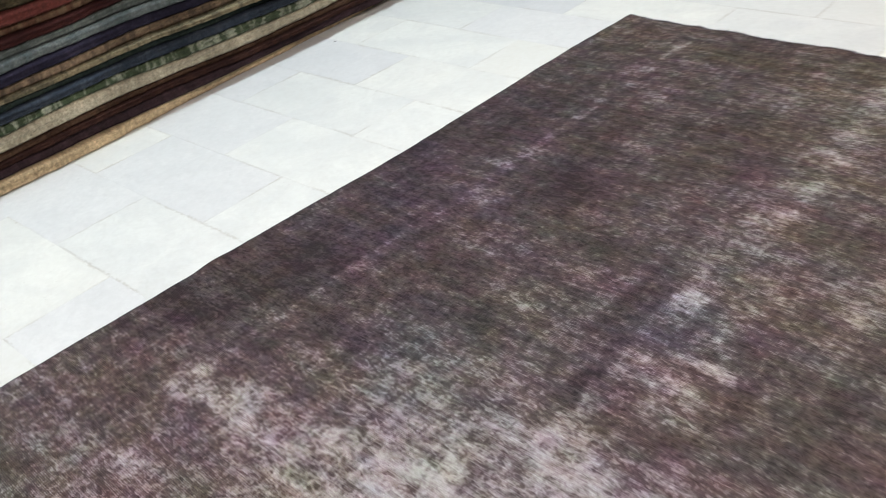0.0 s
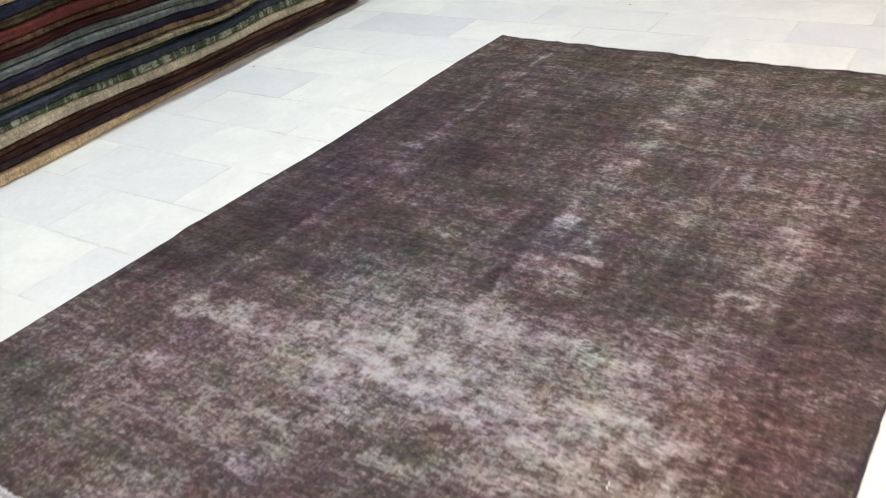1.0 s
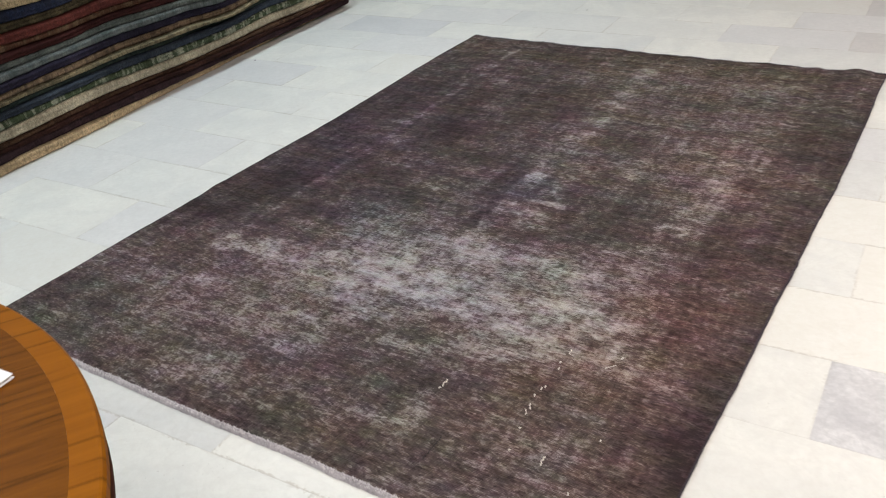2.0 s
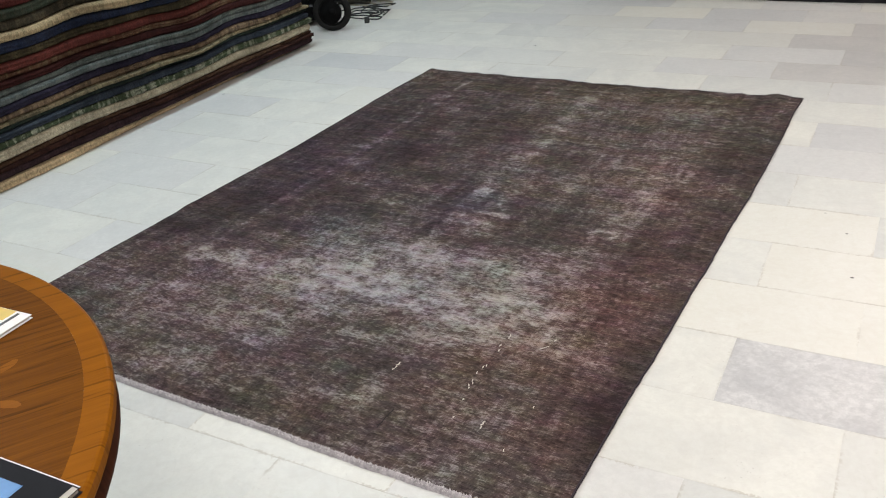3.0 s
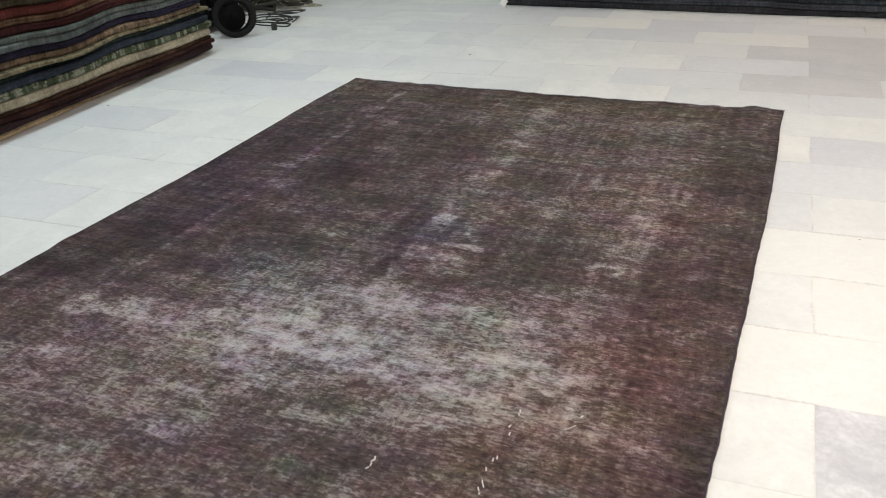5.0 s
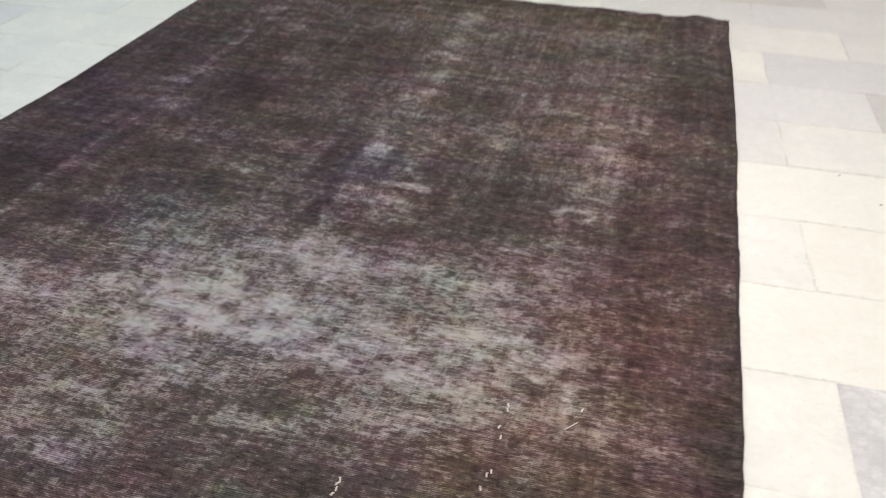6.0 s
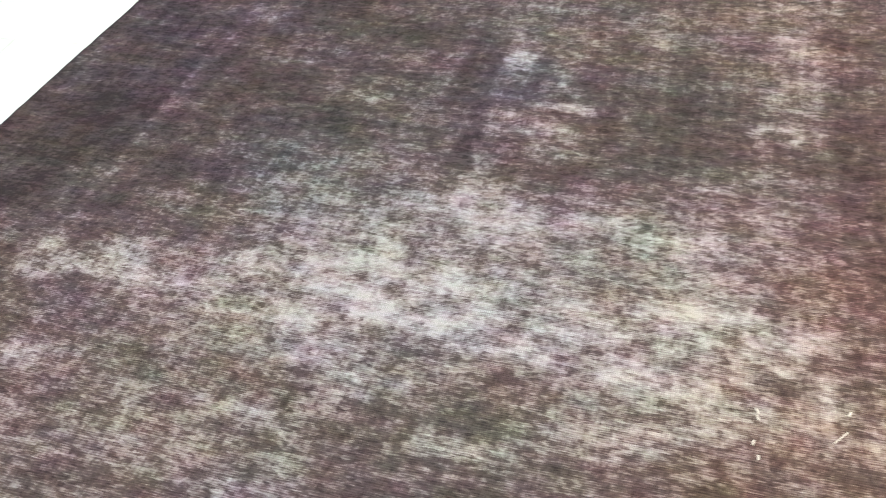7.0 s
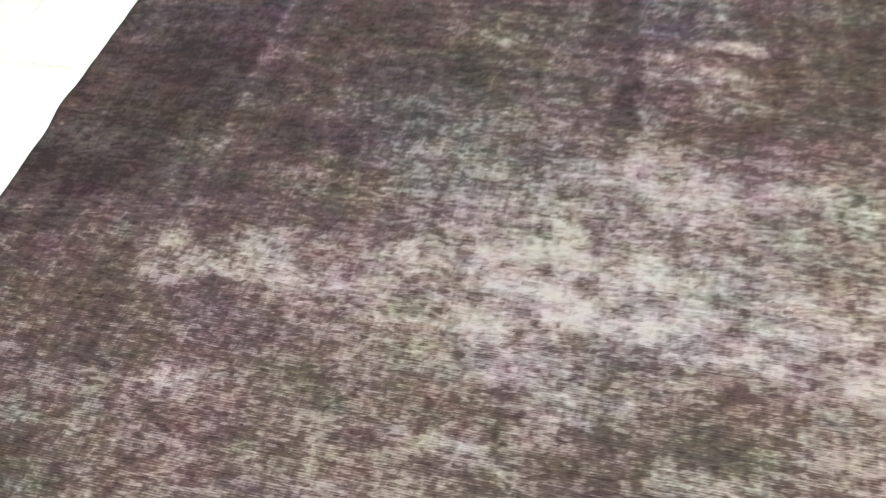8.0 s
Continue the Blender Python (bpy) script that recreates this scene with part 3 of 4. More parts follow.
def overdyed_rug():
    rng = np.random.default_rng(7)
    nx, ny = 366, 536
    xs, ys = np.linspace(0, RUG_W, nx), np.linspace(-RUG_L, 0, ny)
    X, Y = np.meshgrid(xs, ys)

    def vary(cell_x, cell_y):
        return value_noise(rng, xs, ys, cell_x, cell_y) - 0.5

    # the worn places have torn, stepped outlines, not round ones
    WX = X + 0.022 * vary(0.07, 0.030) + 0.018 * vary(0.022, 0.012)
    WY = Y + 0.020 * vary(0.040, 0.07) + 0.016 * vary(0.012, 0.025)
    worn = sum(blots(WX, WY, rows) for rows in (WORN_BAND, WORN_BAND_RIGHT))
    worn += 0.82 * blots(WX, WY, WORN_LEFT)
    worn += 0.60 * sum(blots(WX, WY, rows) for rows in (FADED_LINE_LEFT, FADED_LINE_MIDDLE, FADED_LINE_FAR))
    worn += 0.40 * sum(blots(WX, WY, rows) for rows in (FADED_LINE_RIGHT, FADED_ARCH))
    worn += blots(X, Y, FADED_COLUMNS)
    ragged = 0.5 + 0.95 * vary(0.040, 0.036) + 0.75 * vary(0.018, 0.016) + 0.55 * vary(0.012, 0.05)
    ragged = np.clip((ragged - 0.22) / 0.56, 0, 1)
    worn = worn * (0.55 + 0.95 * ragged * ragged * (3 - 2 * ragged))
    worn += blots(X + 0.010 * vary(0.03, 0.02), Y + 0.010 * vary(0.02, 0.03), CLEAR_MARKS)
    wear = 0.25 + 0.445 * np.tanh(worn / 0.5) + blots(X, Y, FADED_BROAD) - 0.55 * blots(WX, WY, DARK_PATCHES)
    for cell_x, cell_y, k in ((0.30, 0.22, 0.10), (0.10, 0.06, 0.10), (0.045, 0.030, 0.09), (0.35, 0.012, 0.07), (0.14, 0.020, 0.13), (0.06, 0.010, 0.10), (0.022, 0.016, 0.10), (0.016, 0.06, 0.09), (0.035, 0.5, 0.10), (0.012, 0.25, 0.10)):
        wear += k * vary(cell_x, cell_y)
    dye = np.ones((*X.shape, 4))
    for cx, cy, sx, sy, *rgb in DYE:
        g = np.exp(-((X - cx) / sx) ** 2 - ((Y - cy) / sy) ** 2)
        for k in range(3):
            dye[..., k] += rgb[k] * g
    for k in range(3):
        dye[..., k] += 0.15 * vary(0.16, 0.10) + 0.14 * vary(0.05, 0.035) + 0.06 * vary(0.03, 0.018)
    # edges that wander a little, and a cloth that does not lie quite flat
    def hump(v, at, half):
        return np.exp(-((v - at) / half) ** 2)

    def frayed(v, cell):
        return value_noise(rng, v, np.zeros(2), cell, 1)[0] - 0.5

    left = -0.008 + 0.009 * hump(ys, -1.30, 0.28) - 0.009 * hump(ys, -2.02, 0.045) - 0.013 * hump(ys, -0.35, 0.35) + 0.005 * frayed(ys, 0.3) + 0.004 * frayed(ys, 0.12) + 0.002 * frayed(ys, 0.03)
    right = -0.007 + 0.013 * hump(ys, -1.10, 0.55) + 0.004 * hump(ys, -1.78, 0.10) + 0.005 * frayed(ys, 0.4) + 0.003 * frayed(ys, 0.14) + 0.002 * frayed(ys, 0.03)
    far = -0.026 * np.sin(np.pi * np.clip(xs / RUG_W * 1.04, 0, 1)) ** 0.4 + 0.022 * hump(xs, 1.93, 0.05) + 0.014 * hump(xs, 1.77, 0.03) + 0.008 * hump(xs, 1.54, 0.03) + 0.012 * frayed(xs, 0.2) + 0.012 * frayed(xs, 0.05) + 0.008 * frayed(xs, 0.015)
    near = 0.006 + 0.010 * frayed(xs, 0.3) + 0.003 * frayed(xs, 0.05)
    u, w = X / RUG_W, (Y + RUG_L) / RUG_L
    PX = X + left[:, None] * (1 - u) + right[:, None] * u
    PY = Y + near * (1 - w) + far * w
    PZ = RUG_T + 0.003 * (value_noise(rng, xs, ys, 0.35, 0.3) - 0.5)
    PZ += 0.007 * hump(X, 0.02, 0.05) * hump(Y, -0.02, 0.05) + 0.006 * (hump(X, 1.93, 0.06) + 0.6 * hump(X, 1.77, 0.05)) * hump(Y, 0.0, 0.07)
    top = np.stack([PX, PY, PZ], -1).reshape(-1, 3)
    ring = [i for i in range(nx)] + [j * nx + nx - 1 for j in range(1, ny)] + [(ny - 1) * nx + i for i in range(nx - 2, -1, -1)] + [j * nx for j in range(ny - 2, 0, -1)]
    low = top[ring].copy()
    low[:, 2] = 0.0005
    verts = np.concatenate([top, low])
    faces = [(j * nx + i, j * nx + i + 1, (j + 1) * nx + i + 1, (j + 1) * nx + i) for j in range(ny - 1) for i in range(nx - 1)]
    n, base = len(ring), nx * ny
    faces += [(ring[k], base + k, base + (k + 1) % n, ring[(k + 1) % n]) for k in range(n)]
    me = bpy.data.meshes.new("rug_field")
    me.from_pydata(verts.tolist(), [], faces)
    for name, kind, values in (("wear", "FLOAT", wear.reshape(-1)), ("dye", "FLOAT_COLOR", dye.reshape(-1, 4))):
        a = me.attributes.new(name, kind, "POINT")
        full = np.concatenate([values, values[ring]]).astype(np.float32).ravel()
        a.data.foreach_set("value" if kind == "FLOAT" else "color", full)
    for f in me.polygons:
        f.use_smooth = True
    me.materials.append(rug_material())
    rug = thing("area_rug", "dark brown overdyed distressed wool rug lying on the marble floor", "rug")
    field = part("field", me, None, rug)
    thread = plain("lilac_thread", (0.43, 0.40, 0.42), 0.95, vary=0.45, scale=130, relief=0.5)

    tuft = plain("lilac_tuft", (0.56, 0.53, 0.54), 0.95, vary=0.35, scale=300, relief=0.0)
    wool = plain("brown_tuft", (0.075, 0.058, 0.052), 0.95, vary=0.5, scale=60, relief=0.0)

    def fringe(name, along, edge, out, length):
        """A woven end strip with a ragged border of short threads lying on it."""
        bm = bmesh.new()
        n = len(along)
        rows = []
        for k in range(n):
            rag = length * (0.35 + 0.9 * rng.random())
            prof = ((-out * rag * 0.55, RUG_T + 0.0035), (0.0, RUG_T + 0.004), (out * 0.005, RUG_T * 0.75), (out * (0.007 + 0.002 * rng.random()), 0.0008))
            rows.append([bm.verts.new((along[k], edge[k] + d, z)) for d, z in prof])
        for a, b in zip(rows, rows[1:]):
            for i in range(3):
                bm.faces.new((a[i], b[i], b[i + 1], a[i + 1]))
        bmesh.ops.recalc_face_normals(bm, faces=bm.faces[:])
        strip = part(name, bm, thread, rug, "faded lilac woven end strip with short ragged threads")
        # cut warp ends that stand out of the strip in small tufts
        tv, tf = [], []
        for k in range(1500):
            x = along[0] + (along[-1] - along[0]) * rng.random()
            y = float(np.interp(x, along, edge)) + out * (-0.004 + 0.010 * rng.random())
            a, reach, wide = (rng.random() - 0.5) * 2.4, 0.0025 + 0.004 * rng.random(), 0.0009 + 0.0007 * rng.random()
            dx, dy = math.sin(a), -out * math.cos(a)
            z = RUG_T + 0.003 - 0.5 * max(0.0, (y - float(np.interp(x, along, edge))) * out)
            b = len(tv)
            tv += [(x - dy * wide, y + dx * wide, z), (x + dy * wide, y - dx * wide, z), (x, y, z + wide), (x + dx * reach, y + dy * reach, z + 0.003)]
            tf += [(b, b + 1, b + 3), (b + 1, b + 2, b + 3), (b + 2, b, b + 3)]
        me = bpy.data.meshes.new("fringe")
        me.from_pydata(tv, [], tf)
        me.materials.append(tuft if out < 0 else wool)
        tagged(part("fringe", me, None, strip), kind="stuff")

    cordage = plain("binding_wool", (0.030, 0.022, 0.030), 0.95, vary=0.4, scale=120, relief=0.4)
    for col in (0, nx - 1):
        side = -0.001 if col == 0 else 0.001
        pts = [(float(PX[j, col]) + side + 0.0012 * (rng.random() - 0.5), float(PY[j, col]), float(PZ[j, col]) * 0.55) for j in range(0, ny, 3)]
        part("binding", tube(pts, 0.0042, 6), cordage, rug, "dark overcast side binding", True)
    fx = np.linspace(0.0, RUG_W, 460)
    fringe("end_strip", fx, -RUG_L + np.interp(fx, xs, near), -1, 0.007)
    fringe("end_strip", fx, np.interp(fx, xs, far), 1, 0.008)
    # pale repair stitches along the warp
    stitch = plain("white_yarn", (0.62, 0.58, 0.52), 0.9, vary=0.2)
    for y0, y1, x0 in ((-2.375, -2.40, 1.640), (-2.43, -2.445, 1.634), (-2.455, -2.47, 1.642), (-2.535, -2.56, 1.640), (-2.575, -2.585, 1.634), (-2.61, -2.65, 1.642),
                       (-2.695, -2.705, 1.656), (-2.77, -2.785, 1.664), (-2.35, -2.361, 1.772), (-2.755, -2.79, 1.75), (-2.65, -2.656, 1.835), (-2.83, -2.838, 1.84), (-2.62, -2.66, 1.41)):
        # each stitch shows as a few short bits of yarn between the knots
        for k in range(max(1, round((y0 - y1) / 0.011))):
            y, x, turn = y0 - 0.011 * k - 0.004 * rng.random(), x0 + 0.006 * (rng.random() - 0.5), 1.2 * (rng.random() - 0.5)
            reach = 0.0025 + 0.0025 * rng.random()
            pts = [(x + d * reach * math.sin(turn), y + d * reach * math.cos(turn), RUG_T + 0.0024 - 0.0014 * abs(d)) for d in (-1, 0, 1)]
            part("stitch", tube(pts, 0.0016, 5), stitch, field, "pale repair stitch")
    part("stitch", tube([(1.765 - 0.010 * k, -2.385 - 0.012 * k, RUG_T + 0.002) for k in range(3)], 0.0009, 5), stitch, field, "pale loose yarn")
    slit = [(1.505 + 0.002 * (k % 2), -2.80 - 0.012 * k, RUG_T + 0.0003) for k in range(8)]
    part("slit", tube(slit, 0.0016, 5), plain("slit_dark", (0.012, 0.009, 0.009), 0.95), field, "thin dark slit in the pile")
    return rug


overdyed_rug()

# ---------------------------------------------------------------- stacks of folded rugs
def folded_rug(name, label, group, length, depth, low, high, front, ends, mat, seed, round_by=0.85):
    """One folded rug of a stack: low and high give its under and upper face along the length, front how far its fold
    bulges out; a rounded fold looks to +y and rounded ends close it."""
    rng = np.random.default_rng(seed)
    n = 240
    s = np.linspace(ends[0], ends[1], n)
    lo, hi, fr = low(s), high(s), front(s)
    jit = 0.007 * (value_noise(rng, s, np.zeros(2), 0.06, 1)[0] - 0.5) + 0.005 * (value_noise(rng, s, np.zeros(2), 0.02, 1)[0] - 0.5)
    # two plies show at the fold, parted by a crease that comes and goes
    crease = (0.25 + 0.55 * rng.random()) * value_noise(rng, s, np.zeros(2), 0.4, 1)[0]
    seam = 0.5 * (value_noise(rng, s, np.zeros(2), 0.25, 1)[0] - 0.5)
    arc = [math.radians(a) for a in range(-90, 91, 12)]
    verts, faces = [], []
    prof = len(arc) + 2
    for k in range(n):
        t = hi[k] - lo[k]
        r = min(t * 0.5, 0.03)
        tuck = 1.0
        e = min(s[k] - ends[0], ends[1] - s[k])
        if e < r:
            tuck = math.sqrt(max(0.0, 1 - (1 - e / r) ** 2))
        mid, half = (lo[k] + hi[k]) / 2, max(0.002, t / 2 * (0.35 + 0.65 * tuck) - 0.0006)
        f = fr[k] + jit[k] - r * (1 - tuck)
        verts.append((s[k], -depth, mid - half))
        verts += [(s[k], f - r + r * max(0.0, math.cos(a)) ** round_by - r * crease[k] * math.exp(-((a - seam[k]) / 0.28) ** 2), mid + half * math.sin(a)) for a in arc]
        verts.append((s[k], -depth, mid + half))
    for k in range(n - 1):
        for i in range(prof):
            j = (i + 1) % prof
            faces.append((k * prof + i, (k + 1) * prof + i, (k + 1) * prof + j, k * prof + j))
    faces.append(tuple(range(prof)))
    faces.append(tuple(reversed(range((n - 1) * prof, n * prof))))
    me = bpy.data.meshes.new(name)
    me.from_pydata(verts, [], faces)
    for f in me.polygons:
        f.use_smooth = len(f.vertices) == 4
    me.materials.append(mat)
    bm = bmesh.new()
    bm.from_mesh(me)
    bmesh.ops.recalc_face_normals(bm, faces=bm.faces[:])
    bm.to_mesh(me)
    bm.free()
    return tagged(new(name, me), label, "folded rug", group)


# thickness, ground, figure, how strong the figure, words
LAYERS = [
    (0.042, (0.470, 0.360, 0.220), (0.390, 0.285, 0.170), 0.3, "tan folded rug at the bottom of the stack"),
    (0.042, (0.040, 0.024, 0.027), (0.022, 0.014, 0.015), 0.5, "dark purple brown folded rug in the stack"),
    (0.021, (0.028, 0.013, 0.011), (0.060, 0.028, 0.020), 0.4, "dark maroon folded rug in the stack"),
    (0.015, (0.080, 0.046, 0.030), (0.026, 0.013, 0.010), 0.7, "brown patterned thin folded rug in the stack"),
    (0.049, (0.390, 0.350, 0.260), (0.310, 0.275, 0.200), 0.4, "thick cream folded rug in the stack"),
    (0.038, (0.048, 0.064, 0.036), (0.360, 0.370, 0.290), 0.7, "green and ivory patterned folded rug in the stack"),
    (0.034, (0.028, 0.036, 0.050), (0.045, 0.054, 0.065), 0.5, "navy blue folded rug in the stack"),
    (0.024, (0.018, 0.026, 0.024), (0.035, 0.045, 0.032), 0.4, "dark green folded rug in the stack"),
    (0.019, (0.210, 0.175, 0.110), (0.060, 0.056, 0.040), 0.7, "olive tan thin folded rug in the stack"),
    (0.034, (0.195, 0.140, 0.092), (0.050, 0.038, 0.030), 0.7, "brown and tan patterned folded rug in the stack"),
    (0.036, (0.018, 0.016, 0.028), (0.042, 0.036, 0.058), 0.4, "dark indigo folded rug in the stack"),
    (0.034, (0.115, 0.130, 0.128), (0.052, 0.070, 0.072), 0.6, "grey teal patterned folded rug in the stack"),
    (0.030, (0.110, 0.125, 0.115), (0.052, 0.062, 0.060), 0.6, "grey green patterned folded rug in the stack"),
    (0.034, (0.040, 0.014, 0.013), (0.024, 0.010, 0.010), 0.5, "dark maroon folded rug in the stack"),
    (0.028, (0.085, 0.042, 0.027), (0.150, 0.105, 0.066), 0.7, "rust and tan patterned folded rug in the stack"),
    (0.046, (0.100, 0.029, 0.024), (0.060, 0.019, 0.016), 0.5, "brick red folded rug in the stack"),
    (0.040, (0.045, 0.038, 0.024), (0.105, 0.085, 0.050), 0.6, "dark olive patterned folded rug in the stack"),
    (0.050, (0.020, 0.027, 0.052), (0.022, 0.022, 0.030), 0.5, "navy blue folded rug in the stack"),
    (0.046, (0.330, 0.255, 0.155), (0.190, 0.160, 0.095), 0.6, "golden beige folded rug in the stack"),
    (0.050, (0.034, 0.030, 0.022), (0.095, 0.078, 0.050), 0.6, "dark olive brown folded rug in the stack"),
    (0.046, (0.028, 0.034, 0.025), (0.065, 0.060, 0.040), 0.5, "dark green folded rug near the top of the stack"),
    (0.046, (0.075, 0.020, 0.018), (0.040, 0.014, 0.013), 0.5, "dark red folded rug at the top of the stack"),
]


def rug_stack(at, length, depth, layers, group, sway, slope, seed, squash=0.0):
    """Folded rugs one upon the other; their common faces sway together, so that none cuts into the next."""
    rng = np.random.default_rng(seed)
    grid = np.linspace(-0.3, length + 0.3, 260)
    bounds = [np.zeros_like(grid)]
    for t, *_ in layers:
        wob = 1 + 0.30 * (value_noise(rng, grid, np.zeros(2), 0.35, 1)[0] - 0.5)
        # the lowest rug is squashed flat towards the far end
        flat = 1 - squash * np.exp(-(np.maximum(grid, 0) / 1.1) ** 2) if len(bounds) == 1 else 1.0
        bounds.append(bounds[-1] + t * wob * flat)
    for k, b in enumerate(bounds):
        z = b.mean()
        b += sway * min(1.0, z / 0.16) * (np.sin(grid * 3.1 + 0.6) * 0.6 + np.sin(grid * 6.3 + 1.5) * 0.3)
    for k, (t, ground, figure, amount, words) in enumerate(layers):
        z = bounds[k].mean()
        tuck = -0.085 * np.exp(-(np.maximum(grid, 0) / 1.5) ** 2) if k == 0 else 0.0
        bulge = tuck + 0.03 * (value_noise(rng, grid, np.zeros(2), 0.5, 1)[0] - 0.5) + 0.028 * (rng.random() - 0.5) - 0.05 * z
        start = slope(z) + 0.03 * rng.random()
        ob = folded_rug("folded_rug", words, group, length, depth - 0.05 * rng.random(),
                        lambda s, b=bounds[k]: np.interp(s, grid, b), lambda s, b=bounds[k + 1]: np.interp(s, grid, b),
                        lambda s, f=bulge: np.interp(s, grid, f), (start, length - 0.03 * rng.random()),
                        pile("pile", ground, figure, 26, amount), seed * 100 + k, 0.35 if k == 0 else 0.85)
        ob.matrix_world = at



# the far end of the stack steps back as it rises
STACK_FAR, STACK_NEAR = Vector((-1.128, 0.335, 0)), Vector((-0.932, -2.75, 0))
run = STACK_NEAR - STACK_FAR
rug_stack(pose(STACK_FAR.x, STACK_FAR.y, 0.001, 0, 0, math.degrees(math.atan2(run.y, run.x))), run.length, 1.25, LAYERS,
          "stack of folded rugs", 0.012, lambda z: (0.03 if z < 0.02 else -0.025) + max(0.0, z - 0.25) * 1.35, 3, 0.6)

FAR_LAYERS = [
    (0.040, (0.030, 0.030, 0.034), (0.055, 0.050, 0.052), 0.5, "black folded rug at the bottom of the far stack"),
    (0.036, (0.056, 0.060, 0.072), (0.028, 0.028, 0.032), 0.5, "charcoal grey folded rug in the far stack"),
    (0.034, (0.030, 0.036, 0.046), (0.060, 0.066, 0.072), 0.5, "dark navy folded rug in the far stack"),
    (0.006, (0.42, 0.36, 0.25), (0.20, 0.17, 0.11), 0.5, "thin beige folded cloth in the far stack"),
    (0.018, (0.14, 0.11, 0.055), (0.06, 0.06, 0.03), 0.6, "olive thin folded rug in the far stack"),
    (0.030, (0.040, 0.028, 0.022), (0.14, 0.08, 0.05), 0.4, "dark brown folded rug in the far stack"),
    (0.034, (0.120, 0.024, 0.022), (0.06, 0.020, 0.02), 0.5, "dark red folded rug in the far stack"),
    (0.020, (0.024, 0.040, 0.110), (0.05, 0.06, 0.10), 0.4, "blue folded rug in the far stack"),
    (0.036, (0.110, 0.026, 0.022), (0.06, 0.02, 0.02), 0.5, "maroon folded rug in the far stack"),
    (0.040, (0.06, 0.055, 0.04), (0.12, 0.10, 0.06), 0.5, "dark olive folded rug in the far stack"),
    (0.040, (0.10, 0.07, 0.05), (0.05, 0.03, 0.03), 0.5, "brown folded rug at the top of the far stack"),
]
rug_stack(pose(4.6, 2.08, 0.001, 0, 0, 180), 4.55, 1.2, FAR_LAYERS, "far stack of folded rugs", 0.004, lambda z: 0.02, 5)

# white paper tag at the end of the far stack
bm = boxed(-0.022, 0.022, -0.002, 0.002, 0.0, 0.05, 0.0006)
tag = new("price_tag", finish(bm, "price_tag", plain("white_card", (0.75, 0.76, 0.74), 0.6, vary=0.05)))
tag.matrix_world = pose(0.085, 1.985, 0.014, -12, 38, 25)
tagged(tag, "small white card tag leaning at the far stack", "tag")

# ---------------------------------------------------------------- the round table with its magazines
TABLE = Vector((1.245, -4.217, 0.0))
TABLE_R, TABLE_H = 0.712, 0.75
M_TOP = timber("dark_veneer", (0.070, 0.024, 0.004), (0.150, 0.053, 0.005), 57, 1.5, gloss=0.42)
M_BAND = timber("light_veneer_band", (0.170, 0.056, 0.004), (0.225, 0.080, 0.005), 57, 1.0, gloss=0.42)
M_RIM = timber("dark_rim", (0.022, 0.008, 0.005), (0.050, 0.016, 0.008), 0, 0.6, gloss=0.5)
M_INLAY = timber("inlay_maple", (0.17, 0.060, 0.006), (0.22, 0.080, 0.009), 57)


def disc_ring(r0, r1, z0, z1, steps=128):
    return lathe([(r0, z0), (r1, z0), (r1, z1), (r0, z1), (r0, z0)] if r0 else [(0, z0), (r1, z0), (r1, z1), (0, z1)], steps)


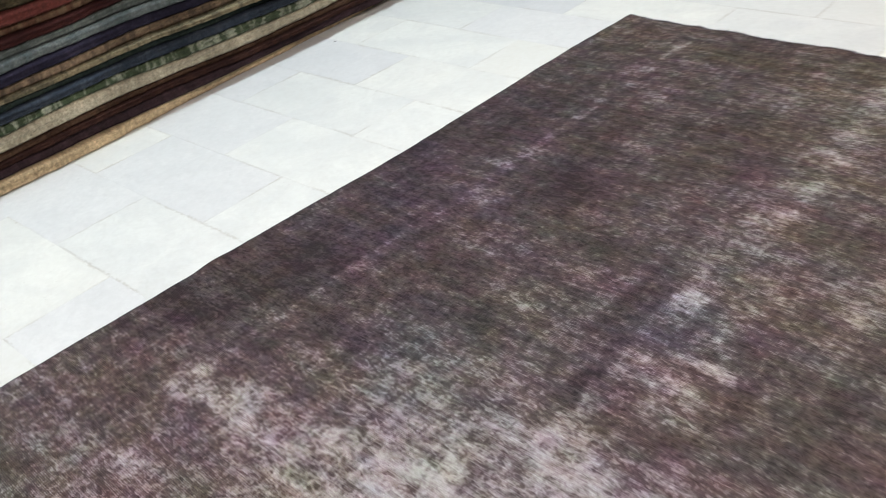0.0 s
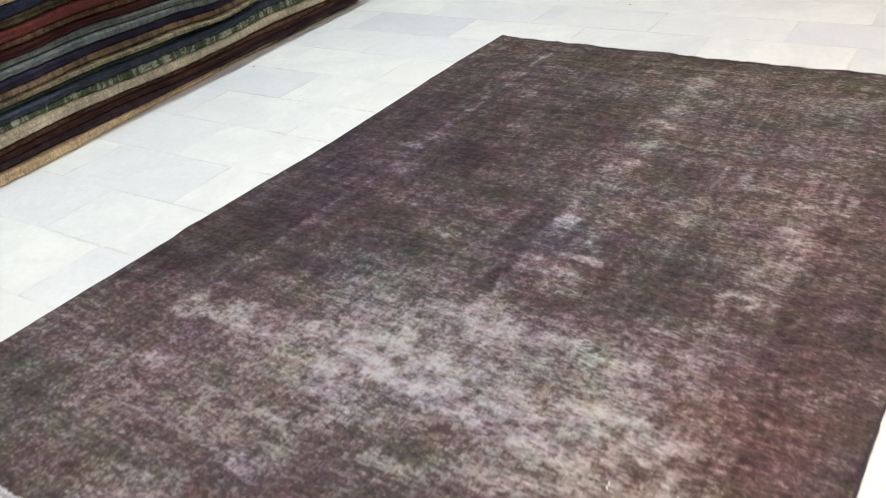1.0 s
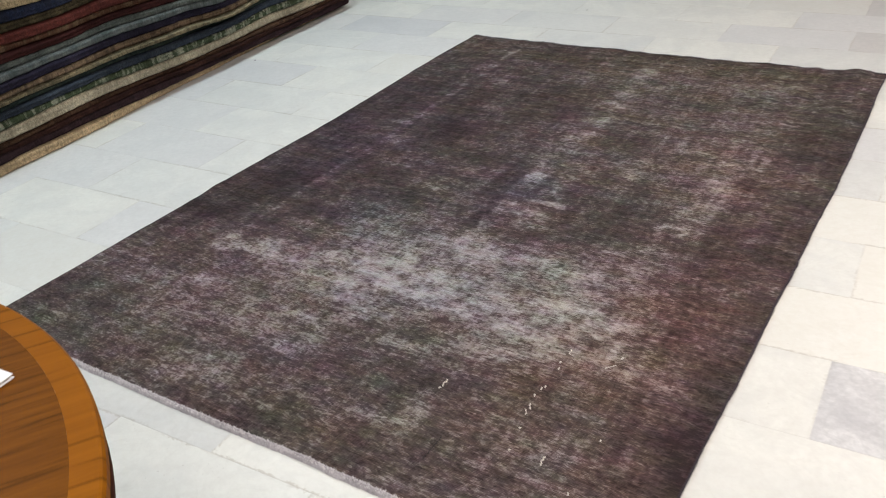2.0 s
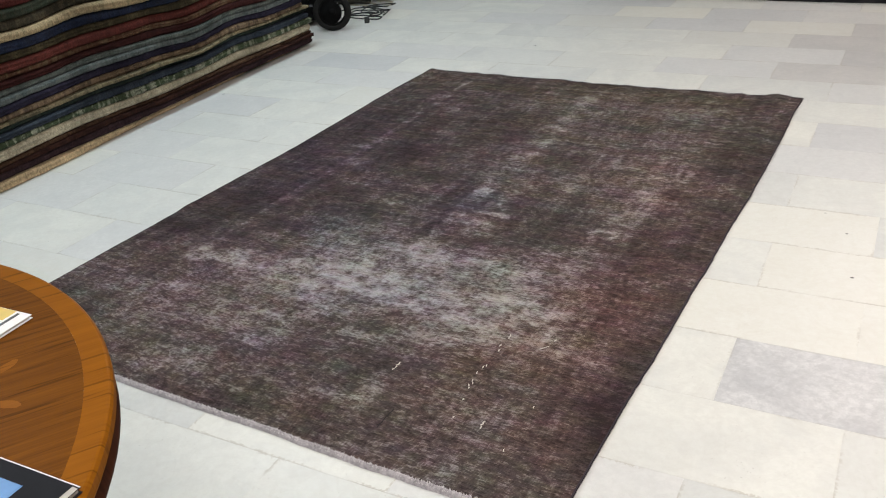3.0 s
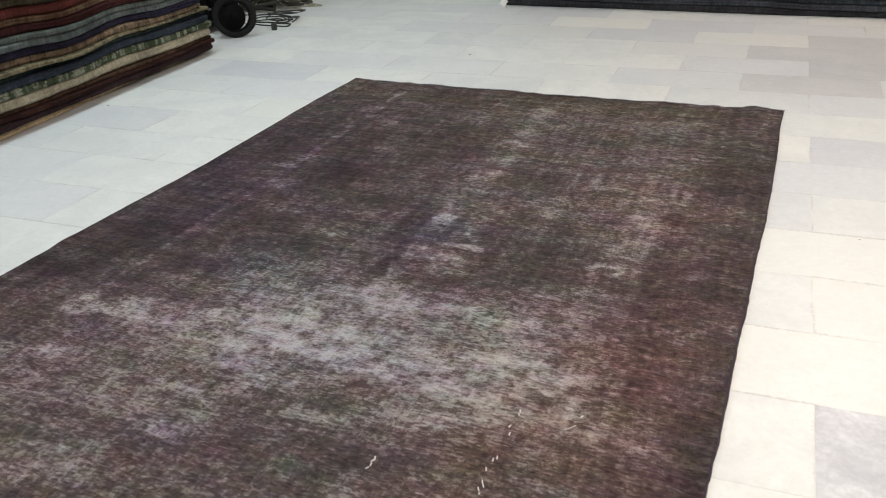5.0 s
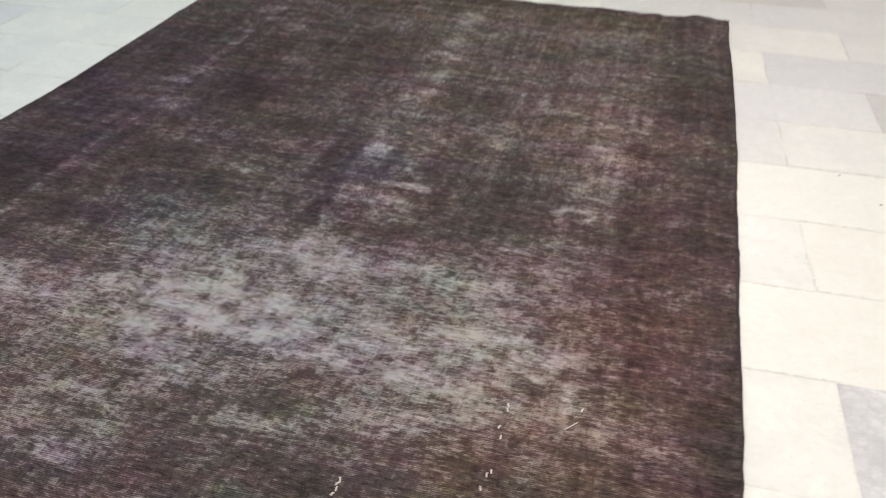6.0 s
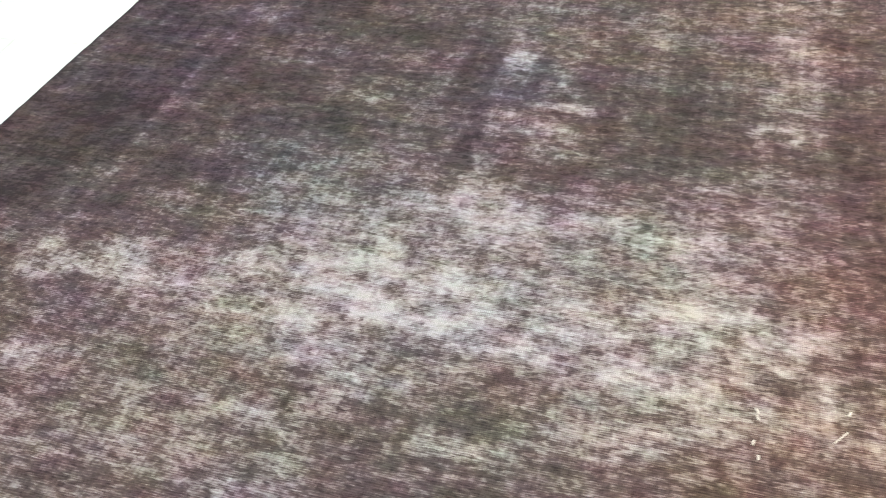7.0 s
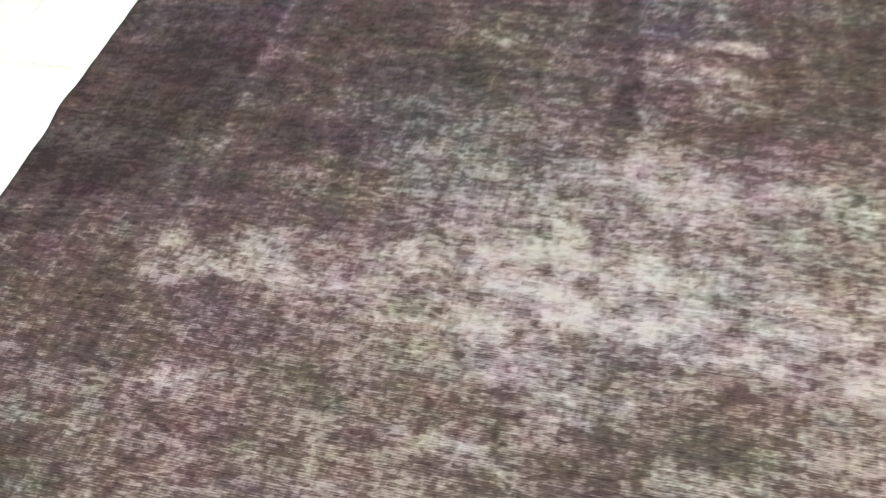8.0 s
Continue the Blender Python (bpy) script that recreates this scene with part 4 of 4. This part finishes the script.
def round_table():
    t = thing("round_table", "round polished wooden table with a lighter inlaid border band", "table", at=pose(*TABLE))
    r, h = TABLE_R, TABLE_H
    top = part("tabletop", disc_ring(0, r - 0.037, h - 0.028, h), M_TOP, t, "dark reddish brown veneered top", False)
    part("border_band", lathe([(r - 0.037, h - 0.028), (r - 0.004, h - 0.028), (r, h - 0.020), (r, h - 0.006), (r - 0.003, h - 0.001), (r - 0.006, h + 0.0002), (r - 0.037, h + 0.0002), (r - 0.037, h - 0.028)], 160),
         M_BAND, t, "lighter orange brown border band")
    part("rim", lathe([(r - 0.010, h - 0.0285), (r - 0.008, h - 0.034), (r - 0.003, h - 0.043), (r - 0.002, h - 0.050), (r - 0.006, h - 0.058), (r - 0.016, h - 0.062), (r - 0.05, h - 0.063), (r - 0.05, h - 0.0285), (r - 0.006, h - 0.0285)], 128),
         M_RIM, t, "dark moulded rim", True)
    part("apron", lathe([(r - 0.10, h - 0.028), (r - 0.075, h - 0.028), (r - 0.075, h - 0.13), (r - 0.10, h - 0.13), (r - 0.10, h - 0.028)], 96), M_RIM, t)
    stem = part("pedestal", lathe([(0, h - 0.03), (0.16, h - 0.03), (0.15, h - 0.08), (0.07, h - 0.14), (0.055, 0.46), (0.085, 0.36), (0.095, 0.28), (0.07, 0.2), (0.11, 0.14), (0.12, 0.1), (0, 0.1)], 48), M_RIM, t, "turned dark pedestal", True)
    for k in range(4):
        a = math.radians(45 + 90 * k)
        pts = [(math.cos(a) * d, math.sin(a) * d, z) for d, z in ((0.09, 0.14), (0.18, 0.13), (0.30, 0.09), (0.40, 0.045), (0.46, 0.03))]
        part("foot", tube(pts, 0.03, 10), M_RIM, stem, "", True)
    # pairs of curled inlay scrolls in a ring on the top
    for k in range(8):
        for hand in (-1, 1):
            a0 = math.radians(55.5 + 45 * k)
            bm = bmesh.new()
            outer, inner = [], []
            for i in range(17):
                q = i / 16
                turn = hand * (0.055 + 0.045 * q * q)
                rr = r - 0.205 + 0.09 * q
                wdt = 0.002 + 0.010 * q * math.sqrt(max(0.0, 1 - q ** 8))
                aa = a0 + turn
                p = Vector((rr * math.cos(aa), rr * math.sin(aa), h + 0.0005))
                side = Vector((-math.sin(aa), math.cos(aa), 0)) * wdt
                outer.append(bm.verts.new(p + side))
                inner.append(bm.verts.new(p - side))
            for i in range(16):
                bm.faces.new((outer[i], inner[i], inner[i + 1], outer[i + 1]))
            bmesh.ops.recalc_face_normals(bm, faces=bm.faces[:])
            part("inlay", bm, M_INLAY, top, "light curled inlay")
    return t


round_table()


def magazine(name, label, cover, at, w, d, thick, panels):
    """A bound booklet: pages between two covers, with printed fields on the front."""
    t = thing(name, label, "magazine", at=at)
    part("page_block", boxed(0.002, w - 0.003, 0.003, d - 0.003, 0.0012, thick - 0.0012), plain("page_paper", (0.72, 0.71, 0.68), 0.8, vary=0.08, scale=200), t, "white page edges")
    part("back_cover", boxed(0, w, 0, d, 0.0, 0.0010), cover, t)
    front = part("front_cover", boxed(0, w, 0, d, thick - 0.0010, thick, 0.0003), cover, t)
    for x0, x1, y0, y1, mat in panels:
        part("printed_field", boxed(x0, x1, y0, y1, thick, thick + 0.0004), mat, front)
    return t


M_BLACK = plain("black_cover", (0.010, 0.010, 0.013), 0.6, vary=0.2, shine=0.12)
M_BLUE = plain("blue_print", (0.07, 0.19, 0.42), 0.35, vary=0.35, scale=22)
M_WHITE = plain("white_print", (0.74, 0.74, 0.74), 0.4, vary=0.06)
M_YELLOW = plain("yellow_print", (0.62, 0.46, 0.12), 0.4, vary=0.15)
M_SLEEVE = plain("clear_sleeve_edge", (0.36, 0.34, 0.30), 0.3, vary=0.3)
M_DARK = plain("dark_print", (0.06, 0.06, 0.065), 0.4, vary=0.3)

magazine("magazine", "white glossy magazine with a yellow field lying on the table", M_WHITE, pose(1.452, -3.608, TABLE_H + 0.001, 0, 0, 4) @ pose(-0.21, -0.28, 0), 0.21, 0.28, 0.006,
         [(0.01, 0.178, 0.252, 0.279, M_YELLOW), (0.01, 0.178, 0.01, 0.248, M_DARK), (0.184, 0.190, 0.005, 0.275, M_DARK)])
magazine("magazine", "black booklet with a blue picture lying on the table", M_BLACK, pose(1.845, -3.839, TABLE_H + 0.001, 0, 0, 3) @ pose(-0.29, -0.21, 0), 0.29, 0.21, 0.008,
         [(0.03, 0.225, 0.02, 0.185, M_BLUE), (0.0, 0.29, 0.2085, 0.2098, M_WHITE), (0.281, 0.2898, 0.0, 0.206, M_SLEEVE)])

# ---------------------------------------------------------------- the cart and the cables behind the stack
M_TYRE = plain("tyre_rubber", (0.010, 0.0095, 0.009), 0.8, vary=0.3, scale=80, relief=0.3, shine=0.2)
M_CART = plain("cart_black", (0.005, 0.0048, 0.005), 0.85, vary=0.3, shine=0.08)
M_STEEL = plain("worn_steel", (0.30, 0.30, 0.31), 0.4, metal=0.8)
M_RED = plain("dull_red_cloth", (0.05, 0.012, 0.012), 0.85)


def wheel(t, x, y, r, rz):
    """A small pneumatic wheel that stands on the floor: its hub carries tyre, rim and spokes."""
    hub = part("wheel", lathe([(0, 0.03), (0.022, 0.03), (0.026, 0.01), (0.026, -0.01), (0.022, -0.03), (0, -0.03)], 24), M_CART, t, "small black spoked wheel", True)
    hub.matrix_basis = Matrix.Translation((x, y, r)) @ pose(0, 0, 0, 0, 0, rz) @ pose(0, 0, 0, 90, 0, 0)
    section = [(r - 0.022 + 0.022 * math.cos(a), 0.021 * math.sin(a)) for a in (2 * math.pi * k / 14 for k in range(15))]
    part("tyre", lathe(section, 56), M_TYRE, hub, "black rubber tyre", True)
    part("rim", lathe([(r - 0.05, 0.012), (r - 0.038, 0.016), (r - 0.036, 0.0), (r - 0.038, -0.016), (r - 0.05, -0.012), (r - 0.05, 0.012)], 48), M_CART, hub, "", True)
    for k in range(9):
        a = 2 * math.pi * k / 9
        part("spoke", tube([(0.02 * math.cos(a), 0.02 * math.sin(a), 0), ((r - 0.045) * math.cos(a), (r - 0.045) * math.sin(a), 0)], 0.0035, 6), M_CART, hub)


def hand_cart():
    t = thing("hand_cart", "black wheeled cart with a small rubber tyre behind the rug stack", "cart", at=pose(-1.29, 0.70, 0, 0, 0, 0))
    wheel(t, 0.045, 0.02, 0.136, 33)
    part("axle", tube([(0.045, 0.02, 0.136), (-0.14, 0.32, 0.136)], 0.010, 8), M_CART, t)
    part("body", boxed(-0.84, -0.19, 0.07, 0.42, 0.035, 0.44, 0.03), M_CART, t, "dark boxy body")
    arm = [(-0.20, 0.09, 0.25), (-0.10, 0.055, 0.235), (0.0, 0.035, 0.17), (0.045, 0.02, 0.136)]
    part("wheel_arm", tube(arm, 0.030, 10), M_CART, t, "", True)
    part("stay", tube([(-0.20, 0.08, 0.08), (-0.08, 0.05, 0.075), (0.045, 0.025, 0.136)], 0.014, 8), M_CART, t, "", True)
    guard = part("wheel_guard", lathe([(0.0, -0.022), (0.078, -0.022), (0.084, -0.014), (0.084, 0.0), (0.0, 0.0)], 40), M_CART, t, "", True)
    guard.matrix_basis = Matrix.Translation((0.035, 0.005, 0.130)) @ pose(0, 0, 0, 0, 0, 33) @ pose(0, 0, 0, 90, 0, 0)
    part("cloth", boxed(-0.82, -0.21, 0.09, 0.40, 0.441, 0.49, 0.02), M_RED, t, "dull dark red cloth on top")
    part("bolt", lathe([(0, 0.0), (0.012, 0.0), (0.012, 0.010), (0, 0.012)], 16, (-0.155, 0.04, 0.16)), M_STEEL, t, "bright steel bolt")
    part("trim_strip", boxed(-0.34, -0.20, 0.060, 0.068, 0.300, 0.308), M_STEEL, t, "thin bright metal strip")
    for x, y in ((-0.76, 0.12), (-0.76, 0.36), (-0.25, 0.36)):
        part("leg", tube([(x, y, 0.05), (x, y, 0.0)], 0.014, 8), M_CART, t)


hand_cart()


def cord(name, label, centre, rx, ry, loops, radius, mat, seed, lift=0.05, category="cable"):
    """A cord thrown down in loose loops."""
    rng = np.random.default_rng(seed)
    pts = []
    n = int(loops * 26)
    for k in range(n):
        a = 2 * math.pi * k / 26
        q = 0.55 + 0.45 * math.sin(a * 0.37 + seed)
        wob = 0.25 * math.sin(a * 2.3 + seed * 1.7)
        x = centre[0] + rx * q * math.cos(a + wob) + 0.25 * rx * math.sin(a * 0.21)
        y = centre[1] + ry * q * math.sin(a - wob)
        z = radius + 0.001 + lift * (0.5 + 0.5 * math.sin(a * 0.53 + seed * 0.9)) ** 2
        pts.append((x, y, z))
    ob = new(name, finish(tube(pts, radius, 6), name, mat, True))
    return tagged(ob, label, category, "tangled cables")


M_CABLE = plain("black_cable", (0.014, 0.015, 0.016), 0.55)
M_OLIVE = plain("olive_cable", (0.040, 0.037, 0.026), 0.8, vary=0.4)
M_TWINE = plain("pale_twine", (0.36, 0.33, 0.25), 0.85)
cord("cable", "black electric cable lying in loose loops on the floor", (-1.24, 1.12), 0.19, 0.10, 2.6, 0.0046, M_CABLE, 1, 0.03)
cord("cable", "black electric cable lying in loose loops on the floor", (-1.30, 1.27), 0.20, 0.13, 3.4, 0.0050, M_CABLE, 2, 0.06)
cord("cable", "black electric cable lying in loose loops on the floor", (-1.215, 1.29), 0.085, 0.10, 1.0, 0.0046, M_CABLE, 9, 0.01)
cord("cable", "dark olive cable heaped behind the cart", (-1.60, 1.58), 0.22, 0.15, 8.0, 0.012, M_OLIVE, 3, 0.22)
cord("cable", "dark olive cable heaped behind the cart", (-1.62, 1.80), 0.26, 0.16, 7.0, 0.010, M_OLIVE, 4, 0.16)
cord("cable", "dark olive cable heaped behind the cart", (-1.76, 1.70), 0.28, 0.16, 8.0, 0.013, M_OLIVE, 6, 0.28)
cord("twine", "pale twine heaped on the cables", (-1.48, 1.62), 0.28, 0.16, 4.0, 0.0042, M_TWINE, 5, 0.22, "twine")
cord("twine", "pale twine heaped on the cables", (-1.44, 1.80), 0.30, 0.16, 3.6, 0.0042, M_TWINE, 8, 0.10, "twine")
plug = new("plug", finish(boxed(-0.018, 0.018, -0.014, 0.014, 0.0, 0.045, 0.006), "plug", M_CABLE))
plug.matrix_world = pose(-1.13, 0.97, 0.0, 0, 0, 30)
tagged(plug, "black moulded plug at the end of a cable", "plug")

# crumbs of dirt on the floor
M_CRUMB = plain("dirt_crumb", (0.03, 0.027, 0.024), 0.95)


def crumb(x, y, size, turn):
    bm = bmesh.new()
    bmesh.ops.create_icosphere(bm, subdivisions=1, radius=size)
    for v in bm.verts:
        v.co *= 0.75 + 0.5 * random.random()
        v.co.z = max(-0.0002, v.co.z * 0.5)
    ob = new("crumb", finish(bm, "crumb", M_CRUMB))
    ob.matrix_world = pose(x, y, 0.0006, 0, 0, turn) @ Matrix.Diagonal((1.8, 1, 1, 1))
    tagged(ob, "tiny dark crumb of dirt on the marble floor", "crumb", "crumbs on the floor")


for x, y, size, turn in ((2.466, -1.67, 0.0032, 10), (2.413, -1.37, 0.0028, 0), (2.327, -1.23, 0.0022, 5), (-0.989, -0.729, 0.0035, 40), (0.363, 0.646, 0.004, 5)):
    crumb(x, y, size, turn)

# ---------------------------------------------------------------- the marble tiles, in rows with a half offset
TILE_L, TILE_W, JOINT, SKEW = 0.610, 0.305, 0.0004, 2.0
TILE_AT = Vector((2.236, -2.433, 0))
tile_frame = Matrix.Translation(TILE_AT) @ pose(0, 0, 0, 0, 0, SKEW)


def tile_mesh(name, mat, x0, x1, y0, y1):
    me = bpy.data.meshes.new(name)
    e, h = 0.0004, -0.0002
    low, rim, top = -0.00045, h, 0.0
    v = [(x, y, low) for x, y in ((x0, y0), (x1, y0), (x1, y1), (x0, y1))]
    v += [(x, y, rim) for x, y in ((x0, y0), (x1, y0), (x1, y1), (x0, y1))]
    v += [(x, y, top) for x, y in ((x0 + e, y0 + e), (x1 - e, y0 + e), (x1 - e, y1 - e), (x0 + e, y1 - e))]
    f = [(8, 9, 10, 11)] + [(a, (a + 1) % 4, (a + 1) % 4 + 4, a + 4) for a in range(4)] + [(a + 4, (a + 1) % 4 + 4, (a + 1) % 4 + 8, a + 8) for a in range(4)]
    me.from_pydata(v, [], f)
    me.materials.append(mat)
    return me


def tile_floor():
    rng = random.Random(11)
    half = JOINT / 2
    kinds = {"w": M_TILE_WHITE, "g": M_TILE_GREY, "p": M_TILE_PALE, "s": M_TILE_SOFT, "c": M_TILE_CREAM}
    shared = {k: tile_mesh("tile", m, half, TILE_L - half, half, TILE_W - half) for k, m in kinds.items()}
    # slabs whose tone stands out, by row and place in the row
    special = {(0, 0): "g", (11, -2): "c", (12, -1): "c", (14, -2): "w", (11, -1): "p", (9, -2): "s", (9, -1): "p", (13, -2): "s", (13, -1): "s",
               (12, -2): "s", (10, -1): "s", (12, 0): "p", (13, -3): "c", (13, -4): "s", (12, -4): "s", (-1, 0): "w", (-1, -1): "w", (1, 0): "c", (1, -1): "c", (2, 0): "c",
               (5, 0): "p", (10, 0): "p", (11, 0): "p", (9, 0): "s", (10, -2): "w", (8, 0): "s", (6, 0): "s", (5, -1): "s", (5, -6): "s", (3, -6): "s", (2, -5): "s", (12, -3): "c", (14, -1): "s"}
    loose = {k: ([], []) for k in kinds}
    near = 0
    inverse = tile_frame.inverted()
    for row in range(-16, 27):
        for col in range(-10, 8):
            u, v = col * TILE_L + (TILE_L / 2 if row % 2 else 0.0), row * TILE_W
            mid = tile_frame @ Vector((u + TILE_L / 2, v + TILE_W / 2, 0))
            if not (ROOM_X0 + 0.05 < mid.x < ROOM_X1 - 0.05 and ROOM_Y0 + 0.05 < mid.y < ROOM_Y1 - 0.05):
                continue
            warm = mid.x > 1.9
            kind = special.get((row, col)) or rng.choices("wspc", (6, 2.2, 0.4, 2.2) if warm else (7, 2.4, 0.0, 0.3))[0]
            if -1.6 < mid.x < 3.6 and -3.9 < mid.y < 3.2 and near < 300:
                ob = new("tile", shared[kind])
                ob.parent = floor
                ob.matrix_basis = tile_frame @ Matrix.Translation((u, v, 0)) @ pose(0, 0, 0.0001 * rng.random(), 0.015 * (rng.random() - 0.5), 0.010 * (rng.random() - 0.5), 0)
                near += 1
            else:
                vs, fs = loose[kind]
                b = len(vs)
                for x, y, z in ((0, 0, -0.00045), (1, 0, -0.00045), (1, 1, -0.00045), (0, 1, -0.00045), (0, 0, 0), (1, 0, 0), (1, 1, 0), (0, 1, 0)):
                    vs.append(tuple(tile_frame @ Vector((u + (TILE_L - half if x else half), v + (TILE_W - half if y else half), z))))
                fs += [tuple(b + i for i in q) for q in ((4, 5, 6, 7), (0, 1, 5, 4), (1, 2, 6, 5), (2, 3, 7, 6), (3, 0, 4, 7))]
    for kind, (vs, fs) in loose.items():
        if vs:
            me = bpy.data.meshes.new("tile_field")
            me.from_pydata(vs, [], fs)
            me.materials.append(kinds[kind])
            ob = new("tile_field", me)
            ob.parent = floor
            tagged(ob, kind="stuff")


tile_floor()
